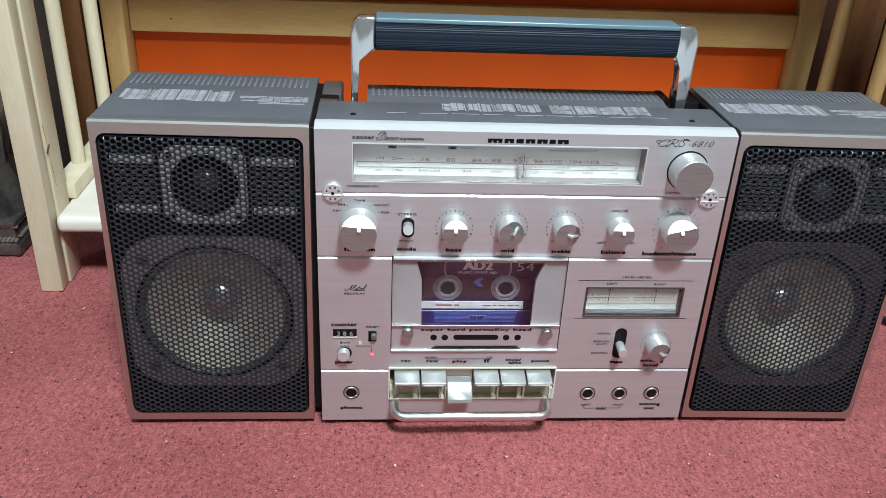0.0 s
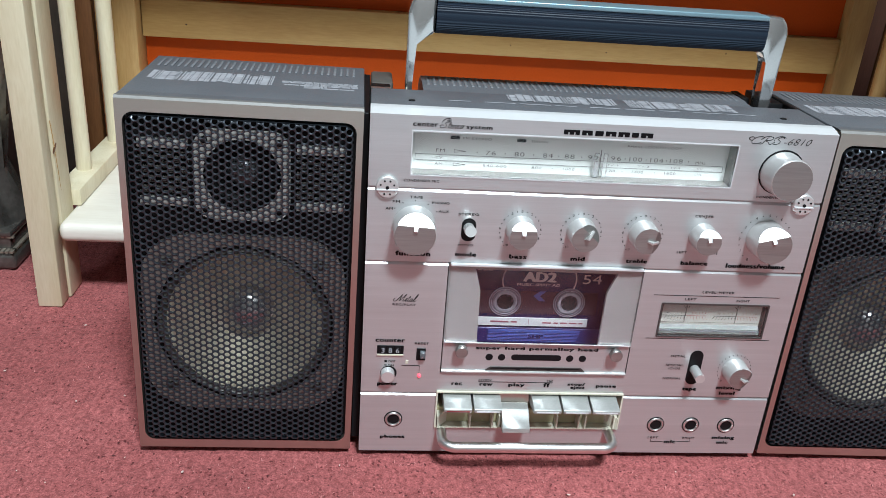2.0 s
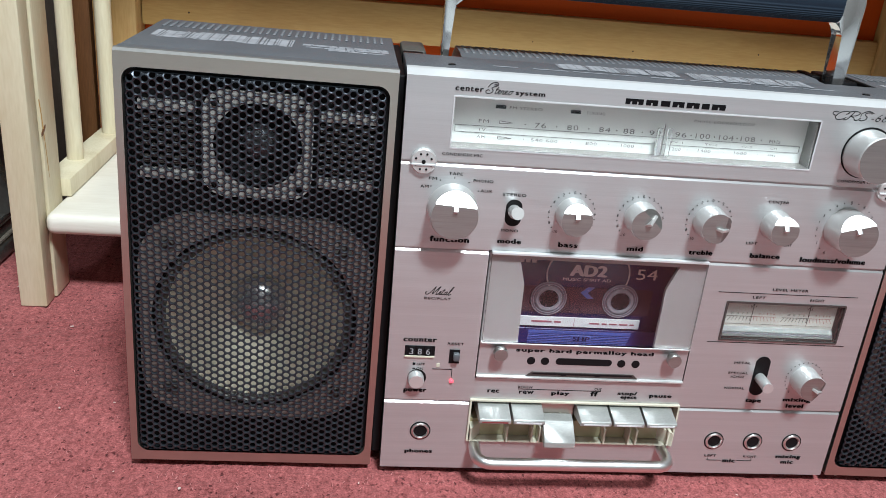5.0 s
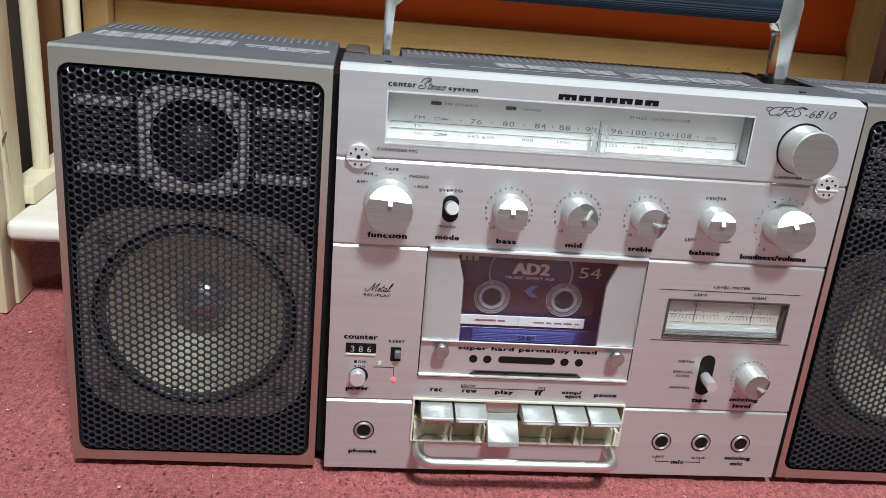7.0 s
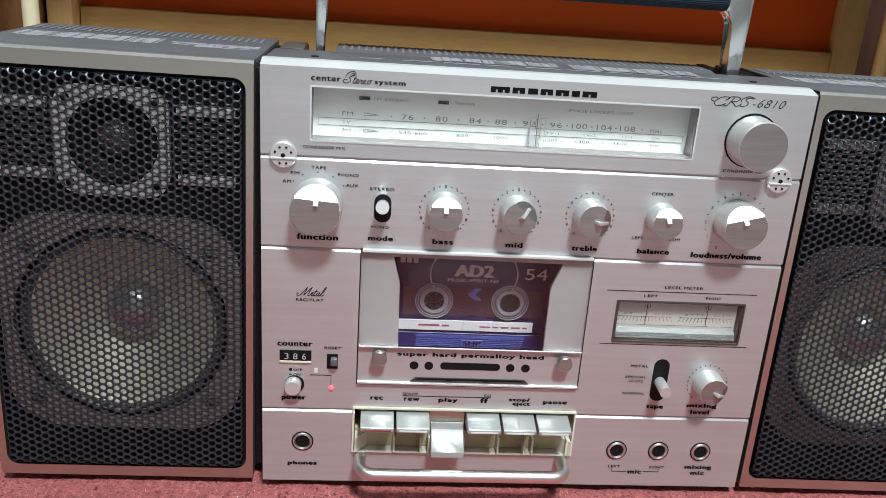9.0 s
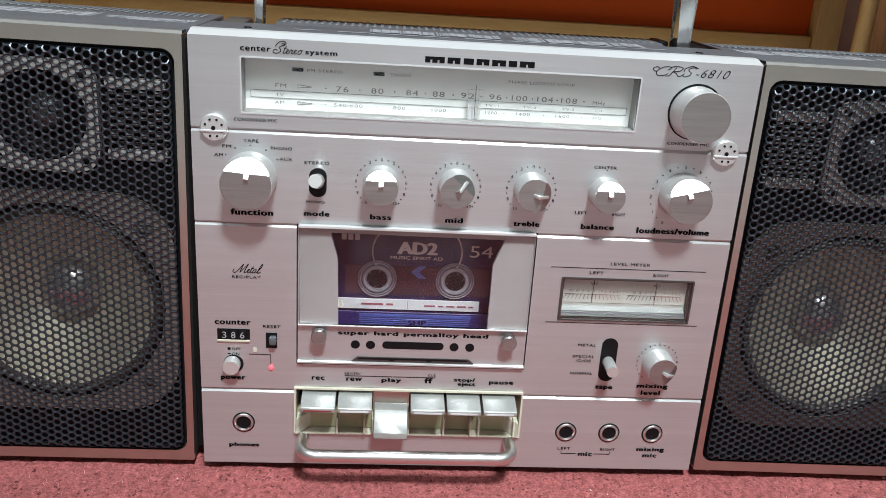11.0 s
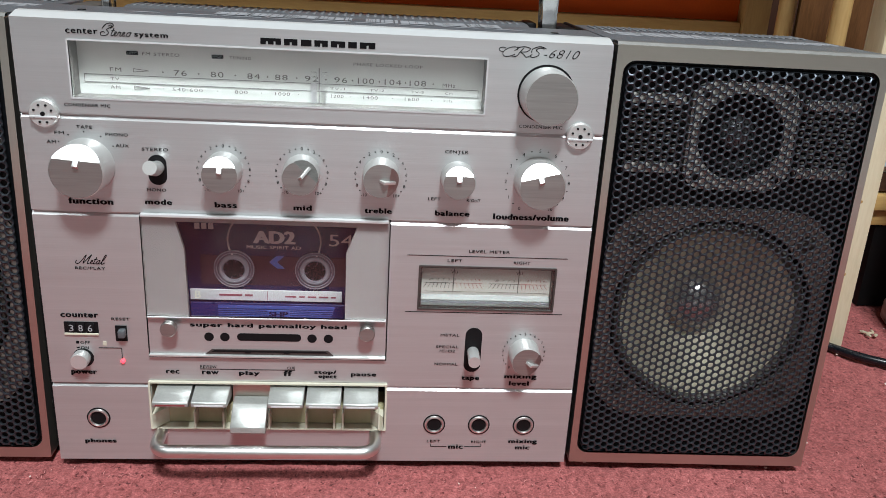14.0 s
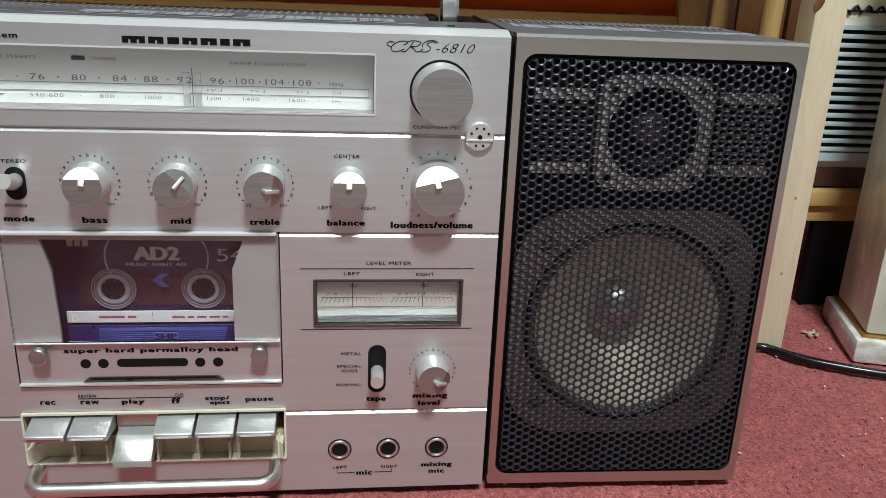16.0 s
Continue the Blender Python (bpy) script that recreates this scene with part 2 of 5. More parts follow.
def carpet_material():
    """Needle-punched pile: fine fibres in faint ribs, shade of small pits between tufts put into the colour, broad worn
    patches.
    """
    m = mat("red_carpet", (0.290, 0.076, 0.074), 0.95, 0.0, 0.13, 7, color2=(0.338, 0.099, 0.096), spec=0.10)
    n, l = m.node_tree.nodes, m.node_tree.links
    b = n["Principled BSDF"]
    old = b.inputs["Base Color"].links[0].from_socket
    tc = n.new("ShaderNodeTexCoord")

    def noise_of(scale, detail, stretch=(1, 1, 1)):
        mp = n.new("ShaderNodeMapping")
        mp.inputs["Scale"].default_value = stretch
        l.new(tc.outputs["Object"], mp.inputs["Vector"])
        t = n.new("ShaderNodeTexNoise")
        t.inputs["Scale"].default_value = scale
        t.inputs["Detail"].default_value = detail
        t.inputs["Roughness"].default_value = 0.65
        l.new(mp.outputs["Vector"], t.inputs["Vector"])
        return t.outputs["Fac"]

    def ramp_of(fac, p0, c0, p1, c1):
        r = n.new("ShaderNodeValToRGB")
        r.color_ramp.elements[0].position, r.color_ramp.elements[1].position = p0, p1
        r.color_ramp.elements[0].color, r.color_ramp.elements[1].color = (*c0, 1), (*c1, 1)
        l.new(fac, r.inputs["Fac"])
        return r.outputs["Color"]

    def times(x, y):
        mul = n.new("ShaderNodeMixRGB")
        mul.blend_type = "MULTIPLY"
        mul.inputs["Fac"].default_value = 1.0
        l.new(x, mul.inputs["Color1"])
        l.new(y, mul.inputs["Color2"])
        return mul.outputs["Color"]

    fibre = noise_of(900, 4)
    ribs = noise_of(260, 2, (1.5, 0.35, 1))
    clump = noise_of(330, 3)
    pits = n.new("ShaderNodeTexVoronoi")
    pits.inputs["Scale"].default_value = 310
    mp = n.new("ShaderNodeMapping")
    mp.inputs["Scale"].default_value = (1.15, 0.95, 1)
    l.new(tc.outputs["Object"], mp.inputs["Vector"])
    sway = n.new("ShaderNodeTexNoise")
    sway.inputs["Scale"].default_value = 420
    sway.inputs["Detail"].default_value = 2
    l.new(tc.outputs["Object"], sway.inputs["Vector"])
    push = n.new("ShaderNodeMixRGB")
    push.blend_type = "LINEAR_LIGHT"
    push.inputs["Fac"].default_value = 0.0022
    l.new(mp.outputs["Vector"], push.inputs["Color1"])
    l.new(sway.outputs["Color"], push.inputs["Color2"])
    l.new(push.outputs["Color"], pits.inputs["Vector"])
    # every cell has one pit, shaded by colour; its size differs, and some close up
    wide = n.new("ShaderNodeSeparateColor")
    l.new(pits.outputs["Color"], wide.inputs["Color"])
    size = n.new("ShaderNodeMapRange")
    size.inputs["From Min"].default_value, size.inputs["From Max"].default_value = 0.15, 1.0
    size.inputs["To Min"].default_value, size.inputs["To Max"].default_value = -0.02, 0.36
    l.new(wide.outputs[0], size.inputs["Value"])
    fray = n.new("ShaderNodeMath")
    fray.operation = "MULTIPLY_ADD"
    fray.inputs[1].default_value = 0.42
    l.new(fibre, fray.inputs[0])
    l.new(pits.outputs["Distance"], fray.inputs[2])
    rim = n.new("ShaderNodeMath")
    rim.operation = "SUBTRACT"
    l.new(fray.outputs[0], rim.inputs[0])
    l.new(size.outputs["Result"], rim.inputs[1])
    col = times(old, ramp_of(fibre, 0.30, (0.62, 0.57, 0.58), 0.70, (1.46, 1.56, 1.56)))
    col = times(col, ramp_of(ribs, 0.32, (0.86, 0.85, 0.85), 0.66, (1.10, 1.12, 1.12)))
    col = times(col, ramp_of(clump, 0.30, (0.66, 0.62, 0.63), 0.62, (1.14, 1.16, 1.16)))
    # the pits' shade is colour only; the bump height leaves it out
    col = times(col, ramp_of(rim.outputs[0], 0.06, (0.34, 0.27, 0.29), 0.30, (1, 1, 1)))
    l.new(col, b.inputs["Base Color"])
    height = n.new("ShaderNodeMath")
    height.operation = "MULTIPLY_ADD"
    height.inputs[1].default_value = 0.5
    l.new(fibre, height.inputs[0])
    l.new(clump, height.inputs[2])
    bump = n.new("ShaderNodeBump")
    bump.inputs["Strength"].default_value = 0.5
    bump.inputs["Distance"].default_value = 0.0022
    l.new(height.outputs[0], bump.inputs["Height"])
    l.new(bump.outputs["Normal"], b.inputs["Normal"])
    b.inputs["Sheen Weight"].default_value = 0.08
    return m


CARPET = carpet_material()
STRAND = mat("carpet_strand", (0.42, 0.15, 0.145), 0.95, 0.0, 0.20, 300, color2=(0.52, 0.22, 0.21), spec=0.1)

# ---- building helpers ----
T = Matrix.Translation


def done(bm, name, material, smooth=True):
    me = bpy.data.meshes.new(name)
    bmesh.ops.recalc_face_normals(bm, faces=bm.faces)
    bm.to_mesh(me)
    bm.free()
    for m in (material if isinstance(material, (list, tuple)) else [material]):
        me.materials.append(m)
    if smooth:
        me.polygons.foreach_set("use_smooth", [True] * len(me.polygons))
        me.set_sharp_from_angle(angle=radians(35))
    return me


BASES = {}


def part(name, bm, material, parent, label="", smooth=True):
    """Links a bmesh, given in world places, as one mesh under a thing or a part."""
    me = bm if isinstance(bm, bpy.types.Mesh) else done(bm, name, material, smooth)
    ob = new(name, me)
    ob.parent = parent
    ob.matrix_parent_inverse = T(-BASES.get(parent.name, Vector()))
    if label:
        ob["label"] = label
    return ob


def thing(name, base, label, category, group="", kind=""):
    ob = new(name)
    ob.location = base
    ob.empty_display_size = 0.02
    BASES[ob.name] = Vector(base)
    return tagged(ob, label, category, group, kind)


def solid(name, bm, material, label="", category="", group="", kind="", smooth=True):
    return tagged(new(name, done(bm, name, material, smooth)), label, category, group, kind)


def box(x0, x1, y0, y1, z0, z1, bevel=0.0, seg=2, bm=None, mi=0):
    own = bmesh.new()
    bmesh.ops.create_cube(own, size=1)
    for v in own.verts:
        v.co = Vector(((x0 + x1) / 2 + v.co.x * (x1 - x0), (y0 + y1) / 2 + v.co.y * (y1 - y0), (z0 + z1) / 2 + v.co.z * (z1 - z0)))
    if bevel:
        bmesh.ops.bevel(own, geom=own.edges[:], offset=bevel, segments=seg, profile=0.5, affect="EDGES")
    for f in own.faces:
        f.material_index = mi
    if bm is None:
        return own
    return join(bm, own)


def join(bm, own, m=None):
    me = bpy.data.meshes.new("tmp")
    if m is not None:
        own.transform(m)
    own.to_mesh(me)
    own.free()
    bm.from_mesh(me)
    bpy.data.meshes.remove(me)
    return bm


def lathe(profile, centre, axis="y", seg=40, bm=None, mi=0, close=False):
    """Turns (radius, along) pairs round an axis through centre; along runs towards +axis."""
    own = bm if bm is not None else bmesh.new()
    c = Vector(centre)
    rings = []
    for r, a in profile:
        ring = []
        if r < 1e-6:
            p = {"y": Vector((0, a, 0)), "z": Vector((0, 0, a)), "x": Vector((a, 0, 0))}[axis]
            ring = [own.verts.new(c + p)]
        else:
            for i in range(seg):
                t = 2 * math.pi * i / seg
                u, w = r * math.cos(t), r * math.sin(t)
                p = {"y": Vector((u, a, w)), "z": Vector((u, w, a)), "x": Vector((a, u, w))}[axis]
                ring.append(own.verts.new(c + p))
        rings.append(ring)
    for a, b in zip(rings, rings[1:]):
        for i in range(seg):
            j = (i + 1) % seg
            if len(a) == 1 and len(b) == 1:
                continue
            if len(a) == 1:
                f = own.faces.new((a[0], b[i], b[j]))
            elif len(b) == 1:
                f = own.faces.new((a[i], b[0], a[j]))
            else:
                f = own.faces.new((a[i], b[i], b[j], a[j]))
            f.material_index = mi
    return own


def tube(points, r, seg=14, bm=None, mi=0):
    """A round bar along points."""
    own = bm if bm is not None else bmesh.new()
    pts = [Vector(p) for p in points]
    up = None
    rings = []
    for i, p in enumerate(pts):
        d = (pts[min(i + 1, len(pts) - 1)] - pts[max(i - 1, 0)]).normalized()
        if up is None:
            up = d.orthogonal().normalized()
        up = (up - d * up.dot(d)).normalized()
        side = d.cross(up)
        rings.append([own.verts.new(p + (up * math.cos(2 * math.pi * k / seg) + side * math.sin(2 * math.pi * k / seg)) * r) for k in range(seg)])
    for a, b in zip(rings, rings[1:]):
        for k in range(seg):
            f = own.faces.new((a[k], a[(k + 1) % seg], b[(k + 1) % seg], b[k]))
            f.material_index = mi
    for ring in (rings[0], rings[-1]):
        own.faces.new(ring).material_index = mi
    return own


def rounded(x0, x1, z0, z1, r, seg=8):
    """Points of a rectangle with round corners, in x and z."""
    out = []
    for cx, cz, a0 in ((x1 - r, z1 - r, 0), (x0 + r, z1 - r, 90), (x0 + r, z0 + r, 180), (x1 - r, z0 + r, 270)):
        for i in range(seg + 1):
            a = radians(a0 + 90 * i / seg)
            out.append((cx + r * math.cos(a), cz + r * math.sin(a)))
    return out


def plate(points, y0, y1, bm=None, mi=0):
    """A plate with that outline in x and z, from y0 (front) to y1."""
    own = bm if bm is not None else bmesh.new()
    a = [own.verts.new((x, y0, z)) for x, z in points]
    b = [own.verts.new((x, y1, z)) for x, z in points]
    n = len(points)
    own.faces.new(a).material_index = mi
    own.faces.new(b).material_index = mi
    for i in range(n):
        own.faces.new((a[i], a[(i + 1) % n], b[(i + 1) % n], b[i])).material_index = mi
    return own


def ring_plate(outer, inner, y0, y1, bm=None, mi=0):
    """A plate between two outlines of as many points."""
    own = bm if bm is not None else bmesh.new()
    n = len(outer)
    loops = [[own.verts.new((x, y, z)) for x, z in pts] for pts, y in ((outer, y0), (inner, y0), (inner, y1), (outer, y1))]
    for k in range(4):
        a, b = loops[k], loops[(k + 1) % 4]
        for i in range(n):
            own.faces.new((a[i], a[(i + 1) % n], b[(i + 1) % n], b[i])).material_index = mi
    return own


def strip(profile, x0, x1, bm, mi=0, caps=False):
    """Extrudes a (y, z) profile along x."""
    a = [bm.verts.new((x0, y, z)) for y, z in profile]
    b = [bm.verts.new((x1, y, z)) for y, z in profile]
    for i in range(len(profile) - 1):
        bm.faces.new((a[i], a[i + 1], b[i + 1], b[i])).material_index = mi
    if caps:
        bm.faces.new(a).material_index = mi
        bm.faces.new(b).material_index = mi
    return bm


def letters(body, x, z, width=None, height=0.0025, y=-0.0002, bold=0.0, shear=0.0, thin=0.0, space=1.0):
    """Raised print of a word, facing -y, as a bmesh; width and height of the printed word."""
    cu = bpy.data.curves.new("word", "FONT")
    cu.body, cu.align_x, cu.align_y = body, "CENTER", "CENTER"
    cu.size, cu.resolution_u = 1.0, 3
    cu.shear = shear
    cu.offset = -thin
    cu.space_character = space
    ob = bpy.data.objects.new("word", cu)
    me = bpy.data.meshes.new_from_object(ob)
    bpy.data.objects.remove(ob)
    bm = bmesh.new()
    bm.from_mesh(me)
    bpy.data.meshes.remove(me)
    bpy.data.curves.remove(cu)
    xs = [v.co.x for v in bm.verts]
    ys = [v.co.y for v in bm.verts]
    w, h = max(xs) - min(xs), max(ys) - min(ys)
    cx, cy = (max(xs) + min(xs)) / 2, (max(ys) + min(ys)) / 2
    kz = height / h
    kx = width / w if width else kz
    for v in bm.verts:
        v.co = Vector((x + (v.co.x - cx) * kx, y, z + (v.co.y - cy) * kz))
    if bold > 0:
        # heavier strokes: copies a hair aside, each a hair in front
        me = bpy.data.meshes.new("tmp")
        bm.to_mesh(me)
        for i, (dx, dz) in enumerate(((-1, 0), (1, 0), (-0.5, 0.6), (0.5, -0.6))):
            own = bmesh.new()
            own.from_mesh(me)
            join(bm, own, T((dx * bold * height * 2.2, -0.00002 * (i + 1), dz * bold * height * 1.2)))
        bpy.data.meshes.remove(me)
    return bm

# ---- the room ----
def floor_sheet():
    """Carpet: one sheet, finely uneven where the recorder stands, plain further off."""
    bm = bmesh.new()
    xs = sorted(set([-1.4, -1.0] + [round(-0.72 + 0.004 * i, 4) for i in range(361)] + [1.0, 1.4]))
    ys = sorted(set([-0.57, -0.5, -0.42] + [round(-0.34 + 0.004 * i, 4) for i in range(181)] + [0.64]))
    grid = []
    for y in ys:
        row = []
        for x in xs:
            inner = -0.72 < x < 0.72 and -0.34 < y < 0.38
            h = 0.0
            if inner:
                h = 0.0016 * noise.noise(Vector((x * 170, y * 170, 0))) + 0.0010 * noise.noise(Vector((x * 22, y * 22, 5))) - 0.0009
            row.append(bm.verts.new((x, y, h)))
        grid.append(row)
    for a, b in zip(grid, grid[1:]):
        for i in range(len(xs) - 1):
            bm.faces.new((a[i], a[i + 1], b[i + 1], b[i]))
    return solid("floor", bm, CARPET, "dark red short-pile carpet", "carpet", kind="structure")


floor_sheet()


def pile():
    """Loose looped strands on the carpet: thin bent ribbons, densest round the recorder."""
    rnd = random.Random(21)
    verts, faces = [], []
    for i in range(5000):
        x = rnd.gauss(0.02, 0.30)
        y = rnd.uniform(-0.30, 0.20)
        if abs(x) > 0.66 or (-0.2790 < x < 0.2790 and y > -0.001):
            continue
        a = rnd.uniform(0, 2 * math.pi)
        ln, w, h = rnd.uniform(0.0007, 0.0015), rnd.uniform(0.00012, 0.00025), rnd.uniform(0.0002, 0.0006)
        ca, sa = math.cos(a), math.sin(a)
        b = len(verts)
        for t, z in ((-1, -0.0004), (-0.45, h), (0.5, h * 0.9), (1, -0.0004)):
            cx, cy = x + ca * ln * t, y + sa * ln * t
            verts.append((cx - sa * w, cy + ca * w, z))
            verts.append((cx + sa * w, cy - ca * w, z))
        for k in (0, 2, 4):
            faces.append((b + k, b + k + 1, b + k + 3, b + k + 2))
    me = bpy.data.meshes.new("carpet_pile")
    me.from_pydata(verts, [], faces)
    me.materials.append(STRAND)
    tagged(new("carpet_pile", me), "loose red strands of carpet pile", "carpet", kind="stuff")


pile()
solid("ground", box(-2.4, 2.4, -2.8, 0.64, -0.03, -0.004), TILE, "pale floor under and round the carpet", "floor", kind="structure")
solid("wall_north", box(-2.4, 2.4, 0.64, 0.72, 0, 2.6), DARKWOOD, "dark brown wooden wall behind the bench", "wall", kind="structure")
solid("wall_south", box(-2.4, 2.4, -2.9, -2.8, 0, 2.6), PLASTER, "brown plaster wall", "wall", kind="structure")
solid("wall_east", box(2.4, 2.5, -2.8, 0.64, 0, 2.6), PLASTER, "brown plaster wall", "wall", kind="structure")
solid("wall_west", box(-2.5, -2.4, -2.8, 0.64, 0, 2.6), PLASTER, "brown plaster wall", "wall", kind="structure")
solid("ceiling", box(-2.5, 2.5, -2.9, 0.72, 2.6, 2.7), WHITE, "plain grey ceiling", "ceiling", kind="structure")


# ---- the wooden bench behind ----
def bench():
    b = thing("bench", (0, 0.33, 0), "pale pine slatted bench rack with orange back panels", "bench")
    # left front post, two glued boards
    part("post", box(-0.4095, -0.3895, 0.1945, 0.2120, 0, 0.62, 0.0015), PALEPINE, b, "pale pine post with a dark crack")
    part("post", box(-0.4085, -0.3875, 0.2125, 0.2420, 0, 0.62, 0.002), PALEPINE, b)
    # right front post
    part("post", box(0.3635, 0.3855, 0.156, 0.1775, 0, 0.62, 0.0015), PALEPINE, b, "pale pine post with brown knots")
    # side rails on which the spindles stand
    part("rail", box(-0.4030, -0.3810, 0.2425, 0.4615, 0.0740, 0.0890, 0.001), PALEPINE, b)
    part("rail", box(0.3985, 0.4185, 0.2800, 0.4775, 0.0740, 0.0890, 0.001), PINEY, b)
    for x, y, r, m in ((-0.3940, 0.297, 0.0067, PALEPINE), (-0.3900, 0.385, 0.0072, PALEPINE), (0.4092, 0.300, 0.0078, PINE), (0.4067, 0.392, 0.0080, PINE)):
        part("spindle", lathe([(0.0, 0.0885), (r, 0.0885), (r, 0.62), (0, 0.62)], (x, y, 0), "z", 24), m, b)
    # seat board with a round front edge
    part("seat_board", box(-0.3885, 0.3625, 0.2010, 0.4770, 0.0570, 0.0735, 0.006, 4), WHITEWOOD, b, "near-white pine seat board, strong light put into its colour")
    # back frame
    part("stile", box(-0.4055, -0.3810, 0.462, 0.506, 0, 0.62, 0.0015), PINE, b)
    part("stile", box(0.4040, 0.4320, 0.478, 0.506, 0, 0.62, 0.0015), PINE, b)
    part("back_rail", box(-0.3805, 0.4035, 0.482, 0.504, 0.1765, 0.2165, 0.0015), PINEX, b, "pine back rail with small knots")
    part("back_rail", box(-0.3805, 0.4035, 0.482, 0.504, 0.40, 0.44, 0.0015), PINEX, b)
    part("back_panel", box(-0.3805, 0.4035, 0.494, 0.500, 0.074, 0.1760), ORANGE, b, "orange painted back panel")
    part("back_panel", box(-0.3805, 0.4035, 0.494, 0.500, 0.217, 0.3995), ORANGE, b, "orange painted back panel")
    # out-of-view board, added so that its shadow darkens the upper back
    part("upper_board", box(-0.410, 0.436, 0.212, 0.506, 0.50, 0.518, 0.003), PINEX, b, "unseen pine board added to shade the back")
    for x, z, r in ((-0.334, 0.1915, 0.0015), (0.13, 0.187, 0.0012), (0.02, 0.189, 0.0011), (0.27, 0.1935, 0.0013)):
        part("knot", lathe([(0, -0.0006), (r, 0.0)], (x, 0.4822, z), "y", 12), DARKWOOD, b, "small dark knot")
    own = bmesh.new()
    bmesh.ops.create_icosphere(own, subdivisions=2, radius=1)
    own.transform(T((-0.3875, 0.2145, 0.1345)) @ Matrix.Rotation(radians(35), 4, "X") @ Matrix.Diagonal((0.0007, 0.0060, 0.0018, 1)))
    part("knot", own, BROWN, b, "dark knot beside the crack")
    own = bmesh.new()
    bmesh.ops.create_icosphere(own, subdivisions=2, radius=1)
    own.transform(T((0.3650, 0.1560, 0.2470)) @ Matrix.Rotation(radians(25), 4, "Y") @ Matrix.Diagonal((0.0030, 0.0006, 0.0062, 1)))
    part("knot", own, BROWN, b, "brown split knot")
    for y, z in ((0.156, 0.118), (0.156, 0.062)):
        part("knot", lathe([(0, -0.0004), (0.0012, 0.0)], (0.374, y, z), "y", 10), PINE, b, "small knot")
    crack = tube([(-0.3877, 0.2177, 0.0975), (-0.3874, 0.2163, 0.112), (-0.3874, 0.2147, 0.128), (-0.3874, 0.2132, 0.145), (-0.3878, 0.2120, 0.158)], 0.0004, 6)
    part("crack", crack, PINEX, b, "dark crack in the post")
    return b


bench()


# ---- the recorder's centre unit ----
F = 0.1368           # half width
Z0, Z1 = 0.0045, 0.2358
MX0, MX1, MZ0, MZ1 = 0.0508, 0.1206, 0.0970, 0.1202   # meter opening


def groove(z):
    """Section of a step between two face plates: an undercut, then a chamfer that looks up."""
    return [(0, z + 0.0018), (0.0013, z + 0.0017), (0.0013, z + 0.0008), (0, z - 0.0007)]


def recorder():
    r = thing("cassette_recorder", (0, 0.05, 0), "silver stereo radio cassette recorder standing on the carpet", "radio recorder")
    # face plates
    top = [(0.0, 0.2338)]
    edge = strip([(0.0118, Z1 + 0.0004), (0.0075, Z1 + 0.0002), (0.0, 0.2338)], -F, F, bmesh.new())
    part("top_edge", edge, EDGE, r, "bright silver top edge", smooth=False)
    g1, g2, g3 = groove(0.1895), groove(0.1425), groove(0.0492)
    wx0, wx1, wz0, wz1 = -0.1125, 0.0775, 0.1990, 0.2245
    cx0, cx1 = -0.0868, 0.0352
    text = "brushed silver aluminium face plate"

    def plates(*strips):
        bm = bmesh.new()
        for prof, x0, x1 in strips:
            strip(prof, x0, x1, bm)
        bmesh.ops.remove_doubles(bm, verts=bm.verts, dist=0.00005)
        part("face_plate", bm, ALU, r, text, smooth=False)
    plates((top + [(0, wz1), (0, wz0)] + g1 + g2[:1], -F, wx0), (top + [(0, wz1), (0, wz0)] + g1 + g2[:1], wx1, F), (top + [(0, wz1)], wx0, wx1), ([(0, wz0)] + g1 + g2[:1], wx0, wx1))
    low = [(0, Z0), (0.004, Z0)]
    plates((g2 + g3 + low, -F, cx0))
    plates((g2 + [(0, MZ1), (0, MZ0)] + g3 + low, cx1, MX0), (g2 + [(0, MZ1), (0, MZ0)] + g3 + low, MX1, F), (g2 + [(0, MZ1)], MX0, MX1), ([(0, MZ0)] + g3 + low, MX0, MX1))
    plates(([(0, 0.0237)] + low, cx0, cx1))
    plates(([(0, 0.0662), (0, 0.0530)], cx0, cx1))
    # body
    part("top_panel", box(-F, F, 0.0118, 0.052, 0.2300, Z1, 0.0012), GREY, r, "dark grey plastic top")
    part("back_case", box(-F, F, 0.0340, 0.112, Z0, 0.205, 0.0012), GREY, r, "dark grey plastic back case")
    part("inner_wall", box(-F, F, 0.0340, 0.052, 0.2045, 0.2299, 0.0004), GREY, r)
    for s in (-1, 1):
        part("side_panel", box(s * (F - 0.0012) - 0.001, s * (F - 0.0012) + 0.001, 0.0030, 0.0339, Z0 + 0.0021, 0.2299), GREY, r, smooth=False)
    part("bottom_panel", box(-F, F, 0.0042, 0.0339, Z0, Z0 + 0.002), GREY, r, smooth=False)
    # black coupling rails that fill the gaps to the loudspeakers
    part("coupling_rail", box(F + 0.0002, 0.1400, 0.0100, 0.1080, 0.0080, 0.2310, 0.0004, 1), BLACK, r)
    part("coupling_rail", box(-0.1420, -F - 0.0002, 0.0100, 0.1080, 0.0080, 0.2310, 0.0004, 1), BLACK, r)
    bm = bmesh.new()
    prof = [(0.0521, 0.2055), (0.0521, Z1 - 0.0009), (0.062, Z1 - 0.0006), (0.066, Z1 + 0.0001), (0.091, Z1 + 0.0001), (0.101, Z1 - 0.004), (0.110, 0.226), (0.110, 0.2055)]
    strip(prof, -0.1045, 0.1065, bm, caps=True)
    part("top_housing", bm, GREY, r)
    # vent ribs along the top
    one = done(box(-0.0009, 0.0009, 0.0665, 0.0905, Z1 - 0.0002, Z1 + 0.0005, 0.0003, 1), "vent_rib", DUSTY)
    for i in range(51):
        ob = part("vent_rib", one, DUSTY, r)
